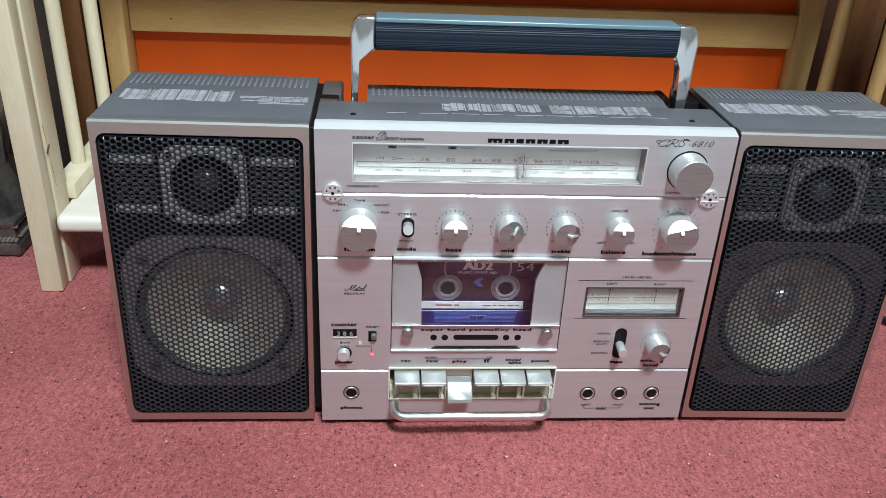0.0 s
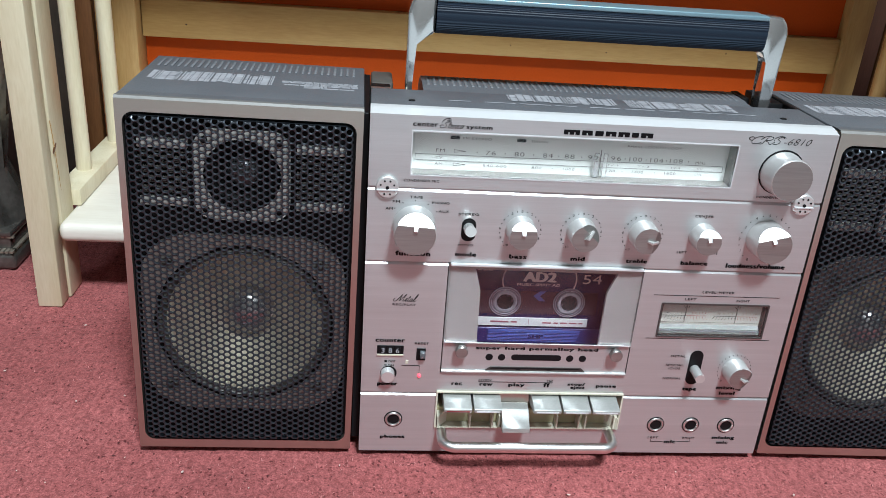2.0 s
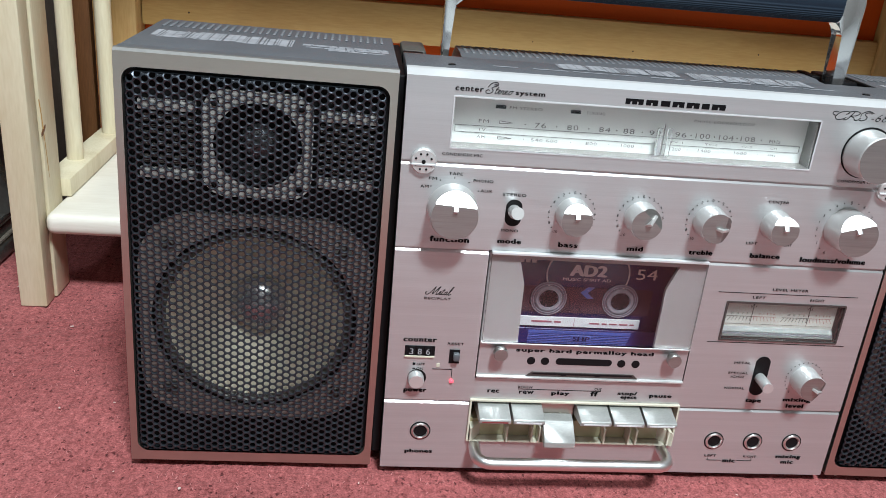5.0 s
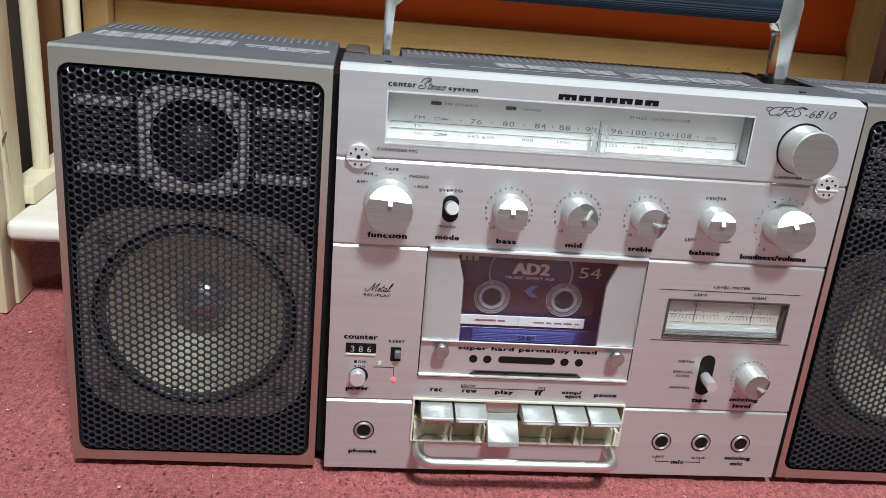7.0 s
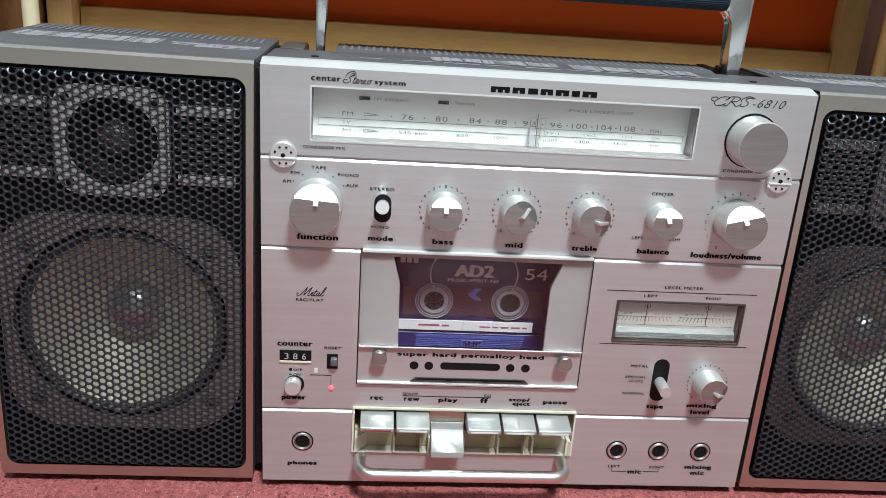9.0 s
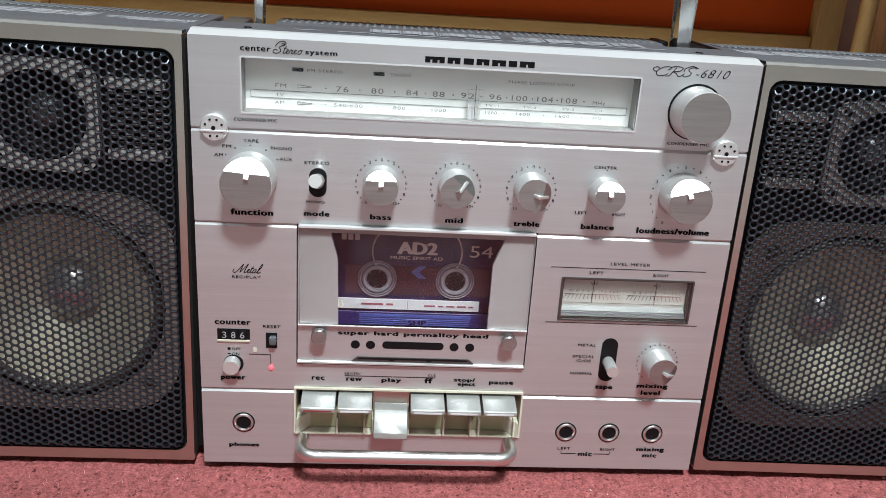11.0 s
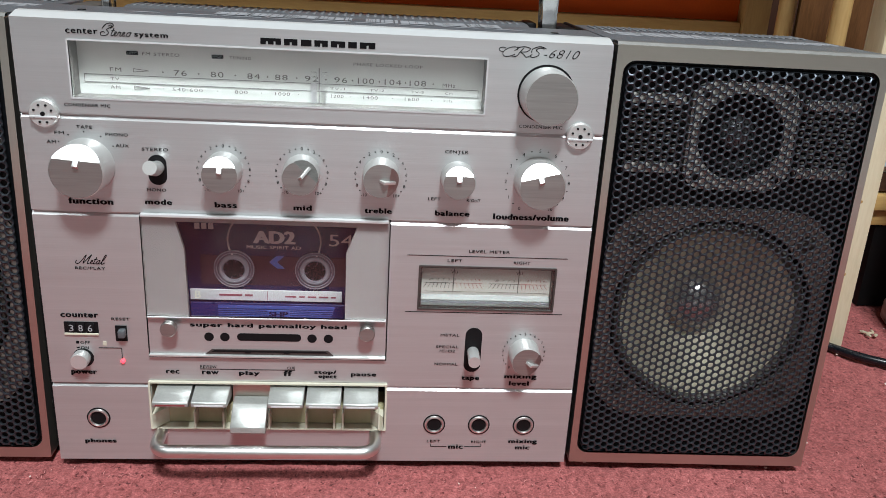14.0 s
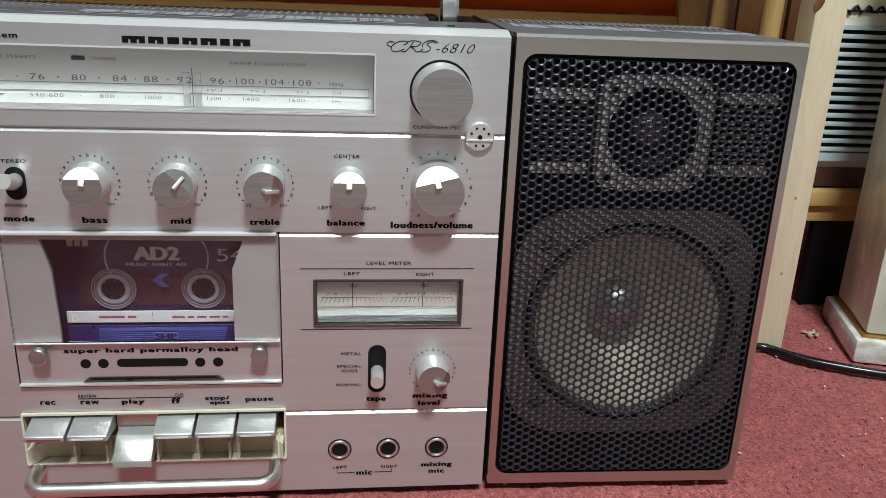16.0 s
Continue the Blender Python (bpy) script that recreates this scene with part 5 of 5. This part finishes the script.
top_print(REC, -0.054, 0.014, 0.034, 0.0515, Z1 + 0.0003, 3)
top_print(REC, 0.020, 0.089, 0.032, 0.0505, Z1 + 0.0003, 4)
bm = bmesh.new()
for i in range(9):
    x = -0.091 + i * 0.0212
    box(x, x + 0.0185 if i % 3 else x + 0.013, 0.0275, 0.0285, Z1 + 0.0002, Z1 + 0.0004, 0, 1, bm)
part("small_print", bm, PRINT, REC, "row of small white print", smooth=False)
for sx in (-0.113, 0.113):
    part("screw", lathe([(0, 0.0006), (0.0018, 0.0005), (0.002, 0)], (sx, 0.024, Z1), "z", 12), BLACK, REC)


# ---- loudspeakers ----
def grille_mesh(x0, x1, z0, z1, r_corner, y0):
    """Perforated steel: hexagonal cells, each a real round hole, clipped to a round-cornered rectangle with a folded rim."""
    p, hr, n = 0.00406, 0.00160, 12
    col = p * 0.8660254
    verts, faces = [], []
    cx0, cz0 = (x0 + x1) / 2, (z0 + z1) / 2
    hx, hz = (x1 - x0) / 2, (z1 - z0) / 2

    def clip(x, z):
        dx, dz = min(max(x - cx0, -hx), hx), min(max(z - cz0, -hz), hz)
        qx, qz = abs(dx) - (hx - r_corner), abs(dz) - (hz - r_corner)
        if qx > 0 and qz > 0:
            q = math.hypot(qx, qz)
            if q > r_corner:
                dx = math.copysign(hx - r_corner + qx / q * r_corner, dx)
                dz = math.copysign(hz - r_corner + qz / q * r_corner, dz)
                qx, qz = qx / q * r_corner, qz / q * r_corner
            edge = r_corner - min(q, r_corner)
        else:
            edge = min(hx - abs(dx), hz - abs(dz))
        k = max(0.0, 1 - edge / 0.0020)
        return cx0 + dx, y0 + 0.0014 * k * k, cz0 + dz

    ncol, nrow = int(hx / col) + 2, int(hz / p) + 2
    for c in range(-ncol, ncol + 1):
        for r in range(-nrow, nrow + 1):
            x = cx0 + c * col
            z = cz0 + r * p + (p / 2 if c % 2 else 0)
            if abs(x - cx0) > hx + p * 0.5 or abs(z - cz0) > hz + p * 0.5:
                continue
            base = len(verts)
            for k in range(n):
                a = 2 * math.pi * k / n + math.pi / 6
                rad = p / 2 / math.cos(((a - math.pi / 2 + math.pi / 6) % (math.pi / 3)) - math.pi / 6)
                verts.append(clip(x + rad * math.cos(a), z + rad * math.sin(a)))
            for k in range(n):
                a = 2 * math.pi * k / n + math.pi / 6
                q = clip(x + hr * math.cos(a), z + hr * math.sin(a))
                verts.append((q[0], q[1] + 0.00030, q[2]))
            for k in range(n):
                q = verts[base + n + k]
                verts.append((q[0], q[1] + 0.0009, q[2]))
            for k in range(n):
                j = (k + 1) % n
                faces.append((base + k, base + j, base + n + j, base + n + k))
                faces.append((base + n + k, base + n + j, base + 2 * n + j, base + 2 * n + k))
    rim = rounded(x0, x1, z0, z1, r_corner, 8)
    base, m = len(verts), len(rim)
    for x, z in rim:
        verts.append((x, y0 + 0.0013, z))
    for x, z in rim:
        verts.append((x, y0 + 0.0070, z))
    for k in range(m):
        j = (k + 1) % m
        faces.append((base + k, base + j, base + m + j, base + m + k))
    me = bpy.data.meshes.new("grille")
    me.from_pydata(verts, [], faces)
    me.materials.append(MESH)
    me.polygons.foreach_set("use_smooth", [True] * len(me.polygons))
    me.set_sharp_from_angle(angle=radians(40))
    return me


def octagon(cx, cz, h, cut, seg=5):
    """A square with rounded-off corners, as many points as rounded()."""
    return rounded(cx - h, cx + h, cz - h, cz + h, cut, seg)


def circle_like(cx, cz, r, seg=5):
    return [(cx + r * math.cos(radians(q * 90 + 90 * i / seg)), cz + r * math.sin(radians(q * 90 + 90 * i / seg))) for q in range(4) for i in range(seg + 1)]


def loudspeaker():
    x0, x1, zt = 0.1402, 0.2752, 0.2354
    xc = (x0 + x1) / 2
    s = thing("loudspeaker", (xc, 0.055, 0), "grey loudspeaker box with a perforated black metal grille", "loudspeaker", "pair of loudspeakers")
    gx0, gx1, gz0, gz1 = x0 + 0.0043, x1 - 0.0043, 0.0112, 0.2264
    # front frame
    bm = bmesh.new()
    ring_plate(rounded(x0, x1, Z0, zt - 0.0013, 0.0008, 6), rounded(gx0 - 0.0006, gx1 + 0.0006, gz0 - 0.0006, gz1 + 0.0006, 0.0062, 6), 0.0, 0.012, bm)
    part("front_frame", bm, FRAME, s, "champagne metal front frame", smooth=False)
    bm = bmesh.new()
    strip([(0.0, zt - 0.0017), (0.0018, zt), (0.0042, zt + 0.0002)], x0, x1, bm)
    part("top_edge", bm, SPEAKER_EDGE, s, "worn satin top edge", smooth=False)
    # cabinet
    bm = box(x0, x1, 0.0122, 0.1096, zt - 0.0045, zt, 0.0010)
    part("top_panel", bm, GREY, s, "dark grey plastic cabinet top")
    part("top_lip", box(x0 + 0.0004, x1 - 0.0004, 0.0040, 0.0121, zt - 0.0022, zt), GREY, s, smooth=False)
    part("bottom_panel", box(x0, x1, 0.0122, 0.1096, Z0, Z0 + 0.004, 0.0006, 1), GREY, s)
    for a, b in ((x0, x0 + 0.003), (x1 - 0.003, x1)):
        part("side_panel", box(a, b, 0.0122, 0.1060, Z0 + 0.0041, zt - 0.0046, 0.0004, 1), GREY, s)
    part("back_panel", box(x0, x1, 0.1061, 0.10960, Z0 + 0.0041, zt - 0.0046, 0.0004, 1), GREY, s)
    one = done(box(-0.0009, 0.0009, 0.0800, 0.1005, zt - 0.0002, zt + 0.0007, 0.0004, 1), "vent_rib", DUSTY)
    for i in range(31):
        ob = part("vent_rib", one, DUSTY, s)
        ob.location.x = x0 + 0.0065 + 0.00405 * i
    top_print(s, x0 + 0.0070, x0 + 0.0815, 0.043, 0.068, zt + 0.0001, 11, 4)
    small_print(s, x0 + 0.0850, x0 + 0.1310, 0.041, 0.058, zt + 0.0001, 5)
    # baffle and drivers, close behind the grille
    by, wx, wz, tx, tz = 0.0052, xc, 0.0942, xc, 0.1920
    bm = bmesh.new()
    ring_plate(rounded(x0 + 0.003, x1 - 0.003, Z0 + 0.003, 0.1610, 0.0004, 5), circle_like(wx, wz, 0.0530), by, by + 0.004, bm)
    ring_plate(rounded(x0 + 0.003, x1 - 0.003, 0.1610, zt - 0.004, 0.0004, 5), circle_like(tx, tz, 0.0219), by, by + 0.004, bm)
    part("baffle", bm, BAFFLE, s, "black baffle", smooth=False)
    # woofer: eight-sided frame with a dark bolt recess at each corner, a narrow black gap, a shallow surround and a polished cone
    bm = bmesh.new()
    ring_plate(octagon(wx, wz, 0.0605, 0.029), circle_like(wx, wz, 0.0548), by - 0.0030, by + 0.0002, bm)
    w = part("woofer", bm, FLANGE, s, "woofer with a grey cone in a brown-grey frame", smooth=False)
    part("frame_gap", lathe([(0.0549, by - 0.0004), (0.0510, by - 0.0002)], (wx, 0, wz), "y", 56), BAFFLE, w)
    part("surround", lathe([(0.0524, by - 0.0002), (0.0516, by - 0.0020), (0.0502, by - 0.0026), (0.0488, by - 0.0014), (0.0475, by + 0.0006)], (wx, 0, wz), "y", 56), SURROUND, w, "dark grey rubber surround")
    part("cone", lathe([(0.0477, by + 0.0004), (0.0440, by + 0.0026), (0.0380, by + 0.0060), (0.0300, by + 0.0118), (0.0135, by + 0.0232)], (wx, 0, wz), "y", 64), CONE, w, "pale grey metal cone")
    part("dust_cap", lathe([(0.0160, by + 0.0218), (0.0156, by + 0.0184), (0.0140, by + 0.0150), (0.0111, by + 0.0122), (0.0074, by + 0.0103), (0.0037, by + 0.0094), (0, by + 0.0091)], (wx, 0, wz), "y", 40), DUST, w, "glossy dark dust cap")
    for dx in (-1, 1):
        for dz in (-1, 1):
            c = (wx + dx * 0.0448, 0, wz + dz * 0.0428)
            part("bolt_recess", lathe([(0, by - 0.0032), (0.0044, by - 0.0032), (0.0050, by - 0.0029)], c, "y", 16), SURROUND, w, "dark bolt recess")
            part("screw", lathe([(0, by - 0.0042), (0.0022, by - 0.0041), (0.0026, by - 0.0033)], c, "y", 12), SURROUND, w)
    # tweeter
    bm = bmesh.new()
    ring_plate(octagon(tx, tz, 0.0270, 0.011), circle_like(tx, tz, 0.0220), by - 0.0036, by + 0.0002, bm)
    tw = part("tweeter", bm, FLANGE_PALE, s, "small cone tweeter in a pale grey frame", smooth=False)
    part("cone", lathe([(0.0220, by - 0.0026), (0.0205, by - 0.0005), (0.0180, by - 0.0008), (0.0080, by + 0.0060)], (tx, 0, tz), "y", 40), BAFFLE, tw, "black cone")
    part("dome", lathe([(0.0100, by + 0.0060), (0.0092, by + 0.0020), (0.0066, by - 0.0006), (0.0034, by - 0.0018), (0, by - 0.0022)], (tx, 0, tz), "y", 28), DOME, tw, "glossy black dome")
    for dx in (-1, 1):
        for dz in (-1, 1):
            part("screw", lathe([(0, by - 0.0044), (0.0019, by - 0.0043), (0.0022, by - 0.0035)], (tx + dx * 0.0208, 0, tz + dz * 0.0208), "y", 12), BLACK, tw)
    # horizontal bars either side of the tweeter
    for a, b in ((xc - 0.0575, xc - 0.0300), (xc + 0.0305, xc + 0.0585)):
        for z in (0.2092, 0.1748):
            part("trim_bar", box(a, b, by - 0.0034, by + 0.0002, z - 0.0026, z + 0.0026, 0.0005), FLANGE_PALE, s, "short grey trim bar")
        for i in range(9):
            z = 0.1802 + 0.0030 * i
            part("fin", box(a, b, by - 0.0020, by + 0.0002, z - 0.0006, z + 0.0006, 0.0002, 1), SURROUND, s)
    part("grille", grille_mesh(gx0 + 0.0010, gx1 - 0.0010, gz0 + 0.0010, gz1 - 0.0012, 0.0056, -0.0022), MESH, s, "perforated dark steel grille")
    part("grille_gap", ring_gap(gx0, gx1, gz0, gz1), BLACK, s, smooth=False)
    for dx in (-0.05, 0.05):
        for y in (0.02, 0.095):
            part("foot", lathe([(0, 0.0), (0.006, 0.0), (0.0065, 0.0048), (0, 0.0048)], (xc + dx, y, 0), "z", 14), RUBBER, s)
    return s


def ring_gap(x0, x1, z0, z1):
    bm = bmesh.new()
    return ring_plate(rounded(x0 - 0.0008, x1 + 0.0008, z0 - 0.0008, z1 + 0.0008, 0.0062, 6), rounded(x0 + 0.0016, x1 - 0.0016, z0 + 0.0016, z1 - 0.0016, 0.0050, 6), 0.0038, 0.0051, bm)


def stood(corner_from, corner_to, yaw, lean, tilt):
    """The pose that puts a lower front corner there and turns the box a little, for a thing built in world places."""
    turn = Matrix.Rotation(radians(yaw), 4, "Z") @ Matrix.Rotation(radians(lean), 4, "Y") @ Matrix.Rotation(radians(tilt), 4, "X")
    return T(corner_to) @ turn @ T(-Vector(corner_from))


SPK = loudspeaker()
BASE = T(SPK.location.copy())
copy_thing(SPK, stood((0.2752, 0, Z0), (-0.1427, 0.0026, 0.0036), 0.47, 0.63, -0.26) @ BASE)
SPK.matrix_basis = stood((0.1402, 0, Z0), (0.1396, 0.0004, 0.0045), -1.38, 0.08, -0.87) @ BASE


# ---- things beside and behind ----
def bronze_statue():
    """A plain dark form on a stepped base, only its foot in view."""
    bm = box(-0.560, -0.452, 0.262, 0.345, 0.0, 0.016, 0.004, 3)
    box(-0.553, -0.456, 0.268, 0.339, 0.0155, 0.032, 0.002, 2, bm)
    box(-0.557, -0.454, 0.265, 0.342, 0.0315, 0.037, 0.0015, 2, bm)
    prof = [(0.0, 0.035), (0.050, 0.036), (0.043, 0.055), (0.034, 0.085), (0.038, 0.13), (0.044, 0.19), (0.040, 0.26), (0.030, 0.32), (0.0, 0.33)]
    lathe(prof, (-0.503, 0.305, 0), "z", 40, bm)
    for f in bm.faces:
        f.material_index = 0
    for zz in (0.0175, 0.0300):
        for i in range(26):
            x = -0.558 + 0.0041 * i
            box(x, x + 0.0030, 0.2605 if zz < 0.02 else 0.2665, 0.2690, zz, zz + 0.0018, 0, 1, bm, 1)
        for i in range(20):
            y = 0.266 + 0.0041 * i
            box(-0.4575, -0.4525 if zz < 0.02 else -0.4545, y, y + 0.0030, zz, zz + 0.0018, 0, 1, bm, 1)
    for v in bm.verts:
        if v.co.z > 0.04:
            a = math.atan2(v.co.y - 0.305, v.co.x + 0.503)
            k = 1 + 0.13 * math.sin(9 * a + 30 * v.co.z)
            v.co.x, v.co.y = -0.503 + (v.co.x + 0.503) * k, 0.305 + (v.co.y - 0.305) * k
    solid("statue", bm, [BRONZE, mat("pale_bronze_bead", (0.24, 0.21, 0.17), 0.45, 0.4, 0.3, 120)], "dark bronze statue with flowing folds on a stepped base", "statue")


bronze_statue()


def side_boards():
    """Red-brown furniture seen between the spindles."""
    c = thing("cabinet", (-0.56, 0.44, 0), "brown wooden cabinet with a gilt strip behind the bench spindles", "cabinet")
    for x0, x1, m in ((-0.80, -0.664, BROWN), (-0.662, -0.560, DARKWOOD), (-0.558, -0.4375, SHADE), (-0.4365, -0.4135, BROWN)):
        part("board", box(x0, x1, 0.425, 0.465, 0.0, 0.9, 0.002), m, c)
    part("filler_strip", box(-0.4133, -0.4105, 0.432, 0.465, 0, 0.9), DARKWOOD, c)
    part("trim_strip", box(-0.4103, -0.4085, 0.424, 0.465, 0, 0.9), GOLD, c, "thin gilt strip")
    c2 = thing("cabinet", (0.62, 0.52, 0), "red-brown wooden cabinet behind the bench spindles", "cabinet")
    for i, (x0, x1, m) in enumerate(((0.440, 0.501, DARKWOOD), (0.503, 0.560, BROWN), (0.564, 0.640, BROWN), (0.644, 0.740, DARKWOOD), (0.744, 0.90, BROWN))):
        part("board", box(x0, x1, 0.56, 0.60, 0.0, 0.9, 0.002), m, c2)


side_boards()


def ivory_radio():
    r = thing("old_radio", (0.58, 0.36, 0.0855), "ivory set with blue-grey louvres on a shelf", "radio")
    part("case", box(0.468, 0.72, 0.306, 0.362, 0.086, 0.33, 0.004), IVORY, r)
    bm = bmesh.new()
    ring_plate(rounded(0.4695, 0.70, 0.1110, 0.2250, 0.001, 2), rounded(0.4715, 0.695, 0.1180, 0.2215, 0.001, 2), 0.2995, 0.3062, bm)
    part("louvre_frame", bm, SLATE, r, smooth=False)
    part("louvre_back", box(0.4705, 0.698, 0.3045, 0.3058, 0.112, 0.224), BLACK, r, smooth=False)
    for i in range(14):
        z = 0.1212 + 0.0073 * i
        part("louvre", box(0.472, 0.695, 0.2990, 0.3044, z - 0.0018, z + 0.0018, 0.0006), SLATE, r)
    part("lower_recess", box(0.469, 0.71, 0.3030, 0.3062, 0.0875, 0.1040), DARKWOOD, r, "dark brown strip", smooth=False)
    pts = [(0.470 + 0.002 * i, 0.3045, 0.2370 + 0.0035 * math.sin(i * 1.15) * (1 if i % 5 else 0.3)) for i in range(110)]
    part("scroll_ornament", tube(pts, 0.0011, 6), BLACK, r, "black scroll ornament")
    part("scroll_ornament", tube([(0.470, 0.3045, 0.2362), (0.69, 0.3045, 0.2362)], 0.0009, 6), BLACK, r)
    # it stands on the shelf, a little nearer and smaller than drawn above
    r.scale = (0.9125, 0.9125, 0.9125)
    r.location = (0.5344, 0.2957, 0.1016)


def side_shelf():
    s = thing("shelf", (0.55, 0.32, 0), "pale pine shelf beside the bench, with a black sheet below for the shade", "shelf")
    part("board", box(0.416, 0.70, 0.236, 0.400, 0.0884, 0.1015, 0.0015), PINEX, s)
    part("apron", box(0.416, 0.70, 0.2415, 0.2555, 0.0742, 0.0879, 0.001), PINEX, s)
    # black sheet stands in for the shade behind the column and below the shelf
    part("shade_sheet", box(0.447, 0.66, 0.2440, 0.2520, 0, 0.0740), BAFFLE, s, "black sheet put in for the shade below the shelf")
    for x0, y0 in ((0.668, 0.262), (0.668, 0.370), (0.418, 0.370)):
        part("leg", box(x0, x0 + 0.024, y0, y0 + 0.028, 0, 0.0884, 0.001), PINE, s)


ivory_radio()
side_shelf()


def onyx_column():
    c = thing("column", (0.484, 0.167, 0), "greenish white onyx column with a gold trim line", "column")
    a = Matrix.Translation((0.4840, 0.1670, 0)) @ Matrix.Rotation(radians(-16), 4, "Z")

    def turned(x, z0, z1, bev):
        own = box(-x, x, -x, x, z0, z1, bev)
        own.transform(a)
        return own
    part("plinth", turned(0.0440, 0.0, 0.0185, 0.003), ONYX, c, "onyx plinth")
    part("trim_line", turned(0.0395, 0.0186, 0.0205, 0.0005), GOLD, c, "gold trim line")
    part("shaft", turned(0.0370, 0.0206, 0.60, 0.003), MARBLE, c, "onyx shaft")


onyx_column()

pts = [(0.300, 0.118, 0.030), (0.335, 0.150, 0.010), (0.368, 0.1565, 0.0045), (0.386, 0.140, 0.0042), (0.405, 0.127, 0.0042), (0.443, 0.110, 0.0042), (0.50, 0.095, 0.0042), (0.62, 0.08, 0.0042)]
smooth_pts = []
for i in range(len(pts) - 1):
    p0, p1, p2, p3 = (Vector(pts[max(i - 1, 0)]), Vector(pts[i]), Vector(pts[i + 1]), Vector(pts[min(i + 2, len(pts) - 1)]))
    for k in range(6):
        t = k / 6
        smooth_pts.append(0.5 * ((2 * p1) + (p2 - p0) * t + (2 * p0 - 5 * p1 + 4 * p2 - p3) * t * t + (3 * p1 - p0 - 3 * p2 + p3) * t ** 3))
solid("cable", tube(smooth_pts, 0.0031, 12), CABLE, "black cable lying on the carpet", "cable")


def lint():
    rnd = random.Random(8)
    bm = bmesh.new()
    for i in range(240):
        x, y = rnd.uniform(-0.62, 0.62), rnd.uniform(-0.28, 0.36)
        own = bmesh.new()
        bmesh.ops.create_icosphere(own, subdivisions=1, radius=1)
        k = rnd.uniform(0.0003, 0.0009)
        join(bm, own, T((x, y, 0.0012)) @ Matrix.Rotation(rnd.uniform(0, 3), 4, "Z") @ Matrix.Diagonal((k * rnd.uniform(1, 2.2), k, k * 0.7, 1)))
    solid("lint", bm, LINT, "pale specks of lint on the carpet", "lint", kind="stuff")


lint()
own = bmesh.new()
for i, (dx, dy, k) in enumerate(((0, 0, 0.0028), (0.004, 0.003, 0.002), (-0.004, 0.002, 0.002), (0.003, -0.004, 0.0022), (-0.003, -0.004, 0.0018))):
    o = bmesh.new()
    bmesh.ops.create_icosphere(o, subdivisions=1, radius=1)
    join(own, o, T((0.424 + dx, 0.184 + dy, 0.0018)) @ Matrix.Rotation(i * 1.3, 4, "Z") @ Matrix.Diagonal((k * 1.6, k * 0.7, 0.0012, 1)))
solid("scrap", own, mat("tan_scrap", (0.40, 0.34, 0.24), 0.8, 0.0, 0.3, 300), "small pale scrap on the carpet", "scrap")
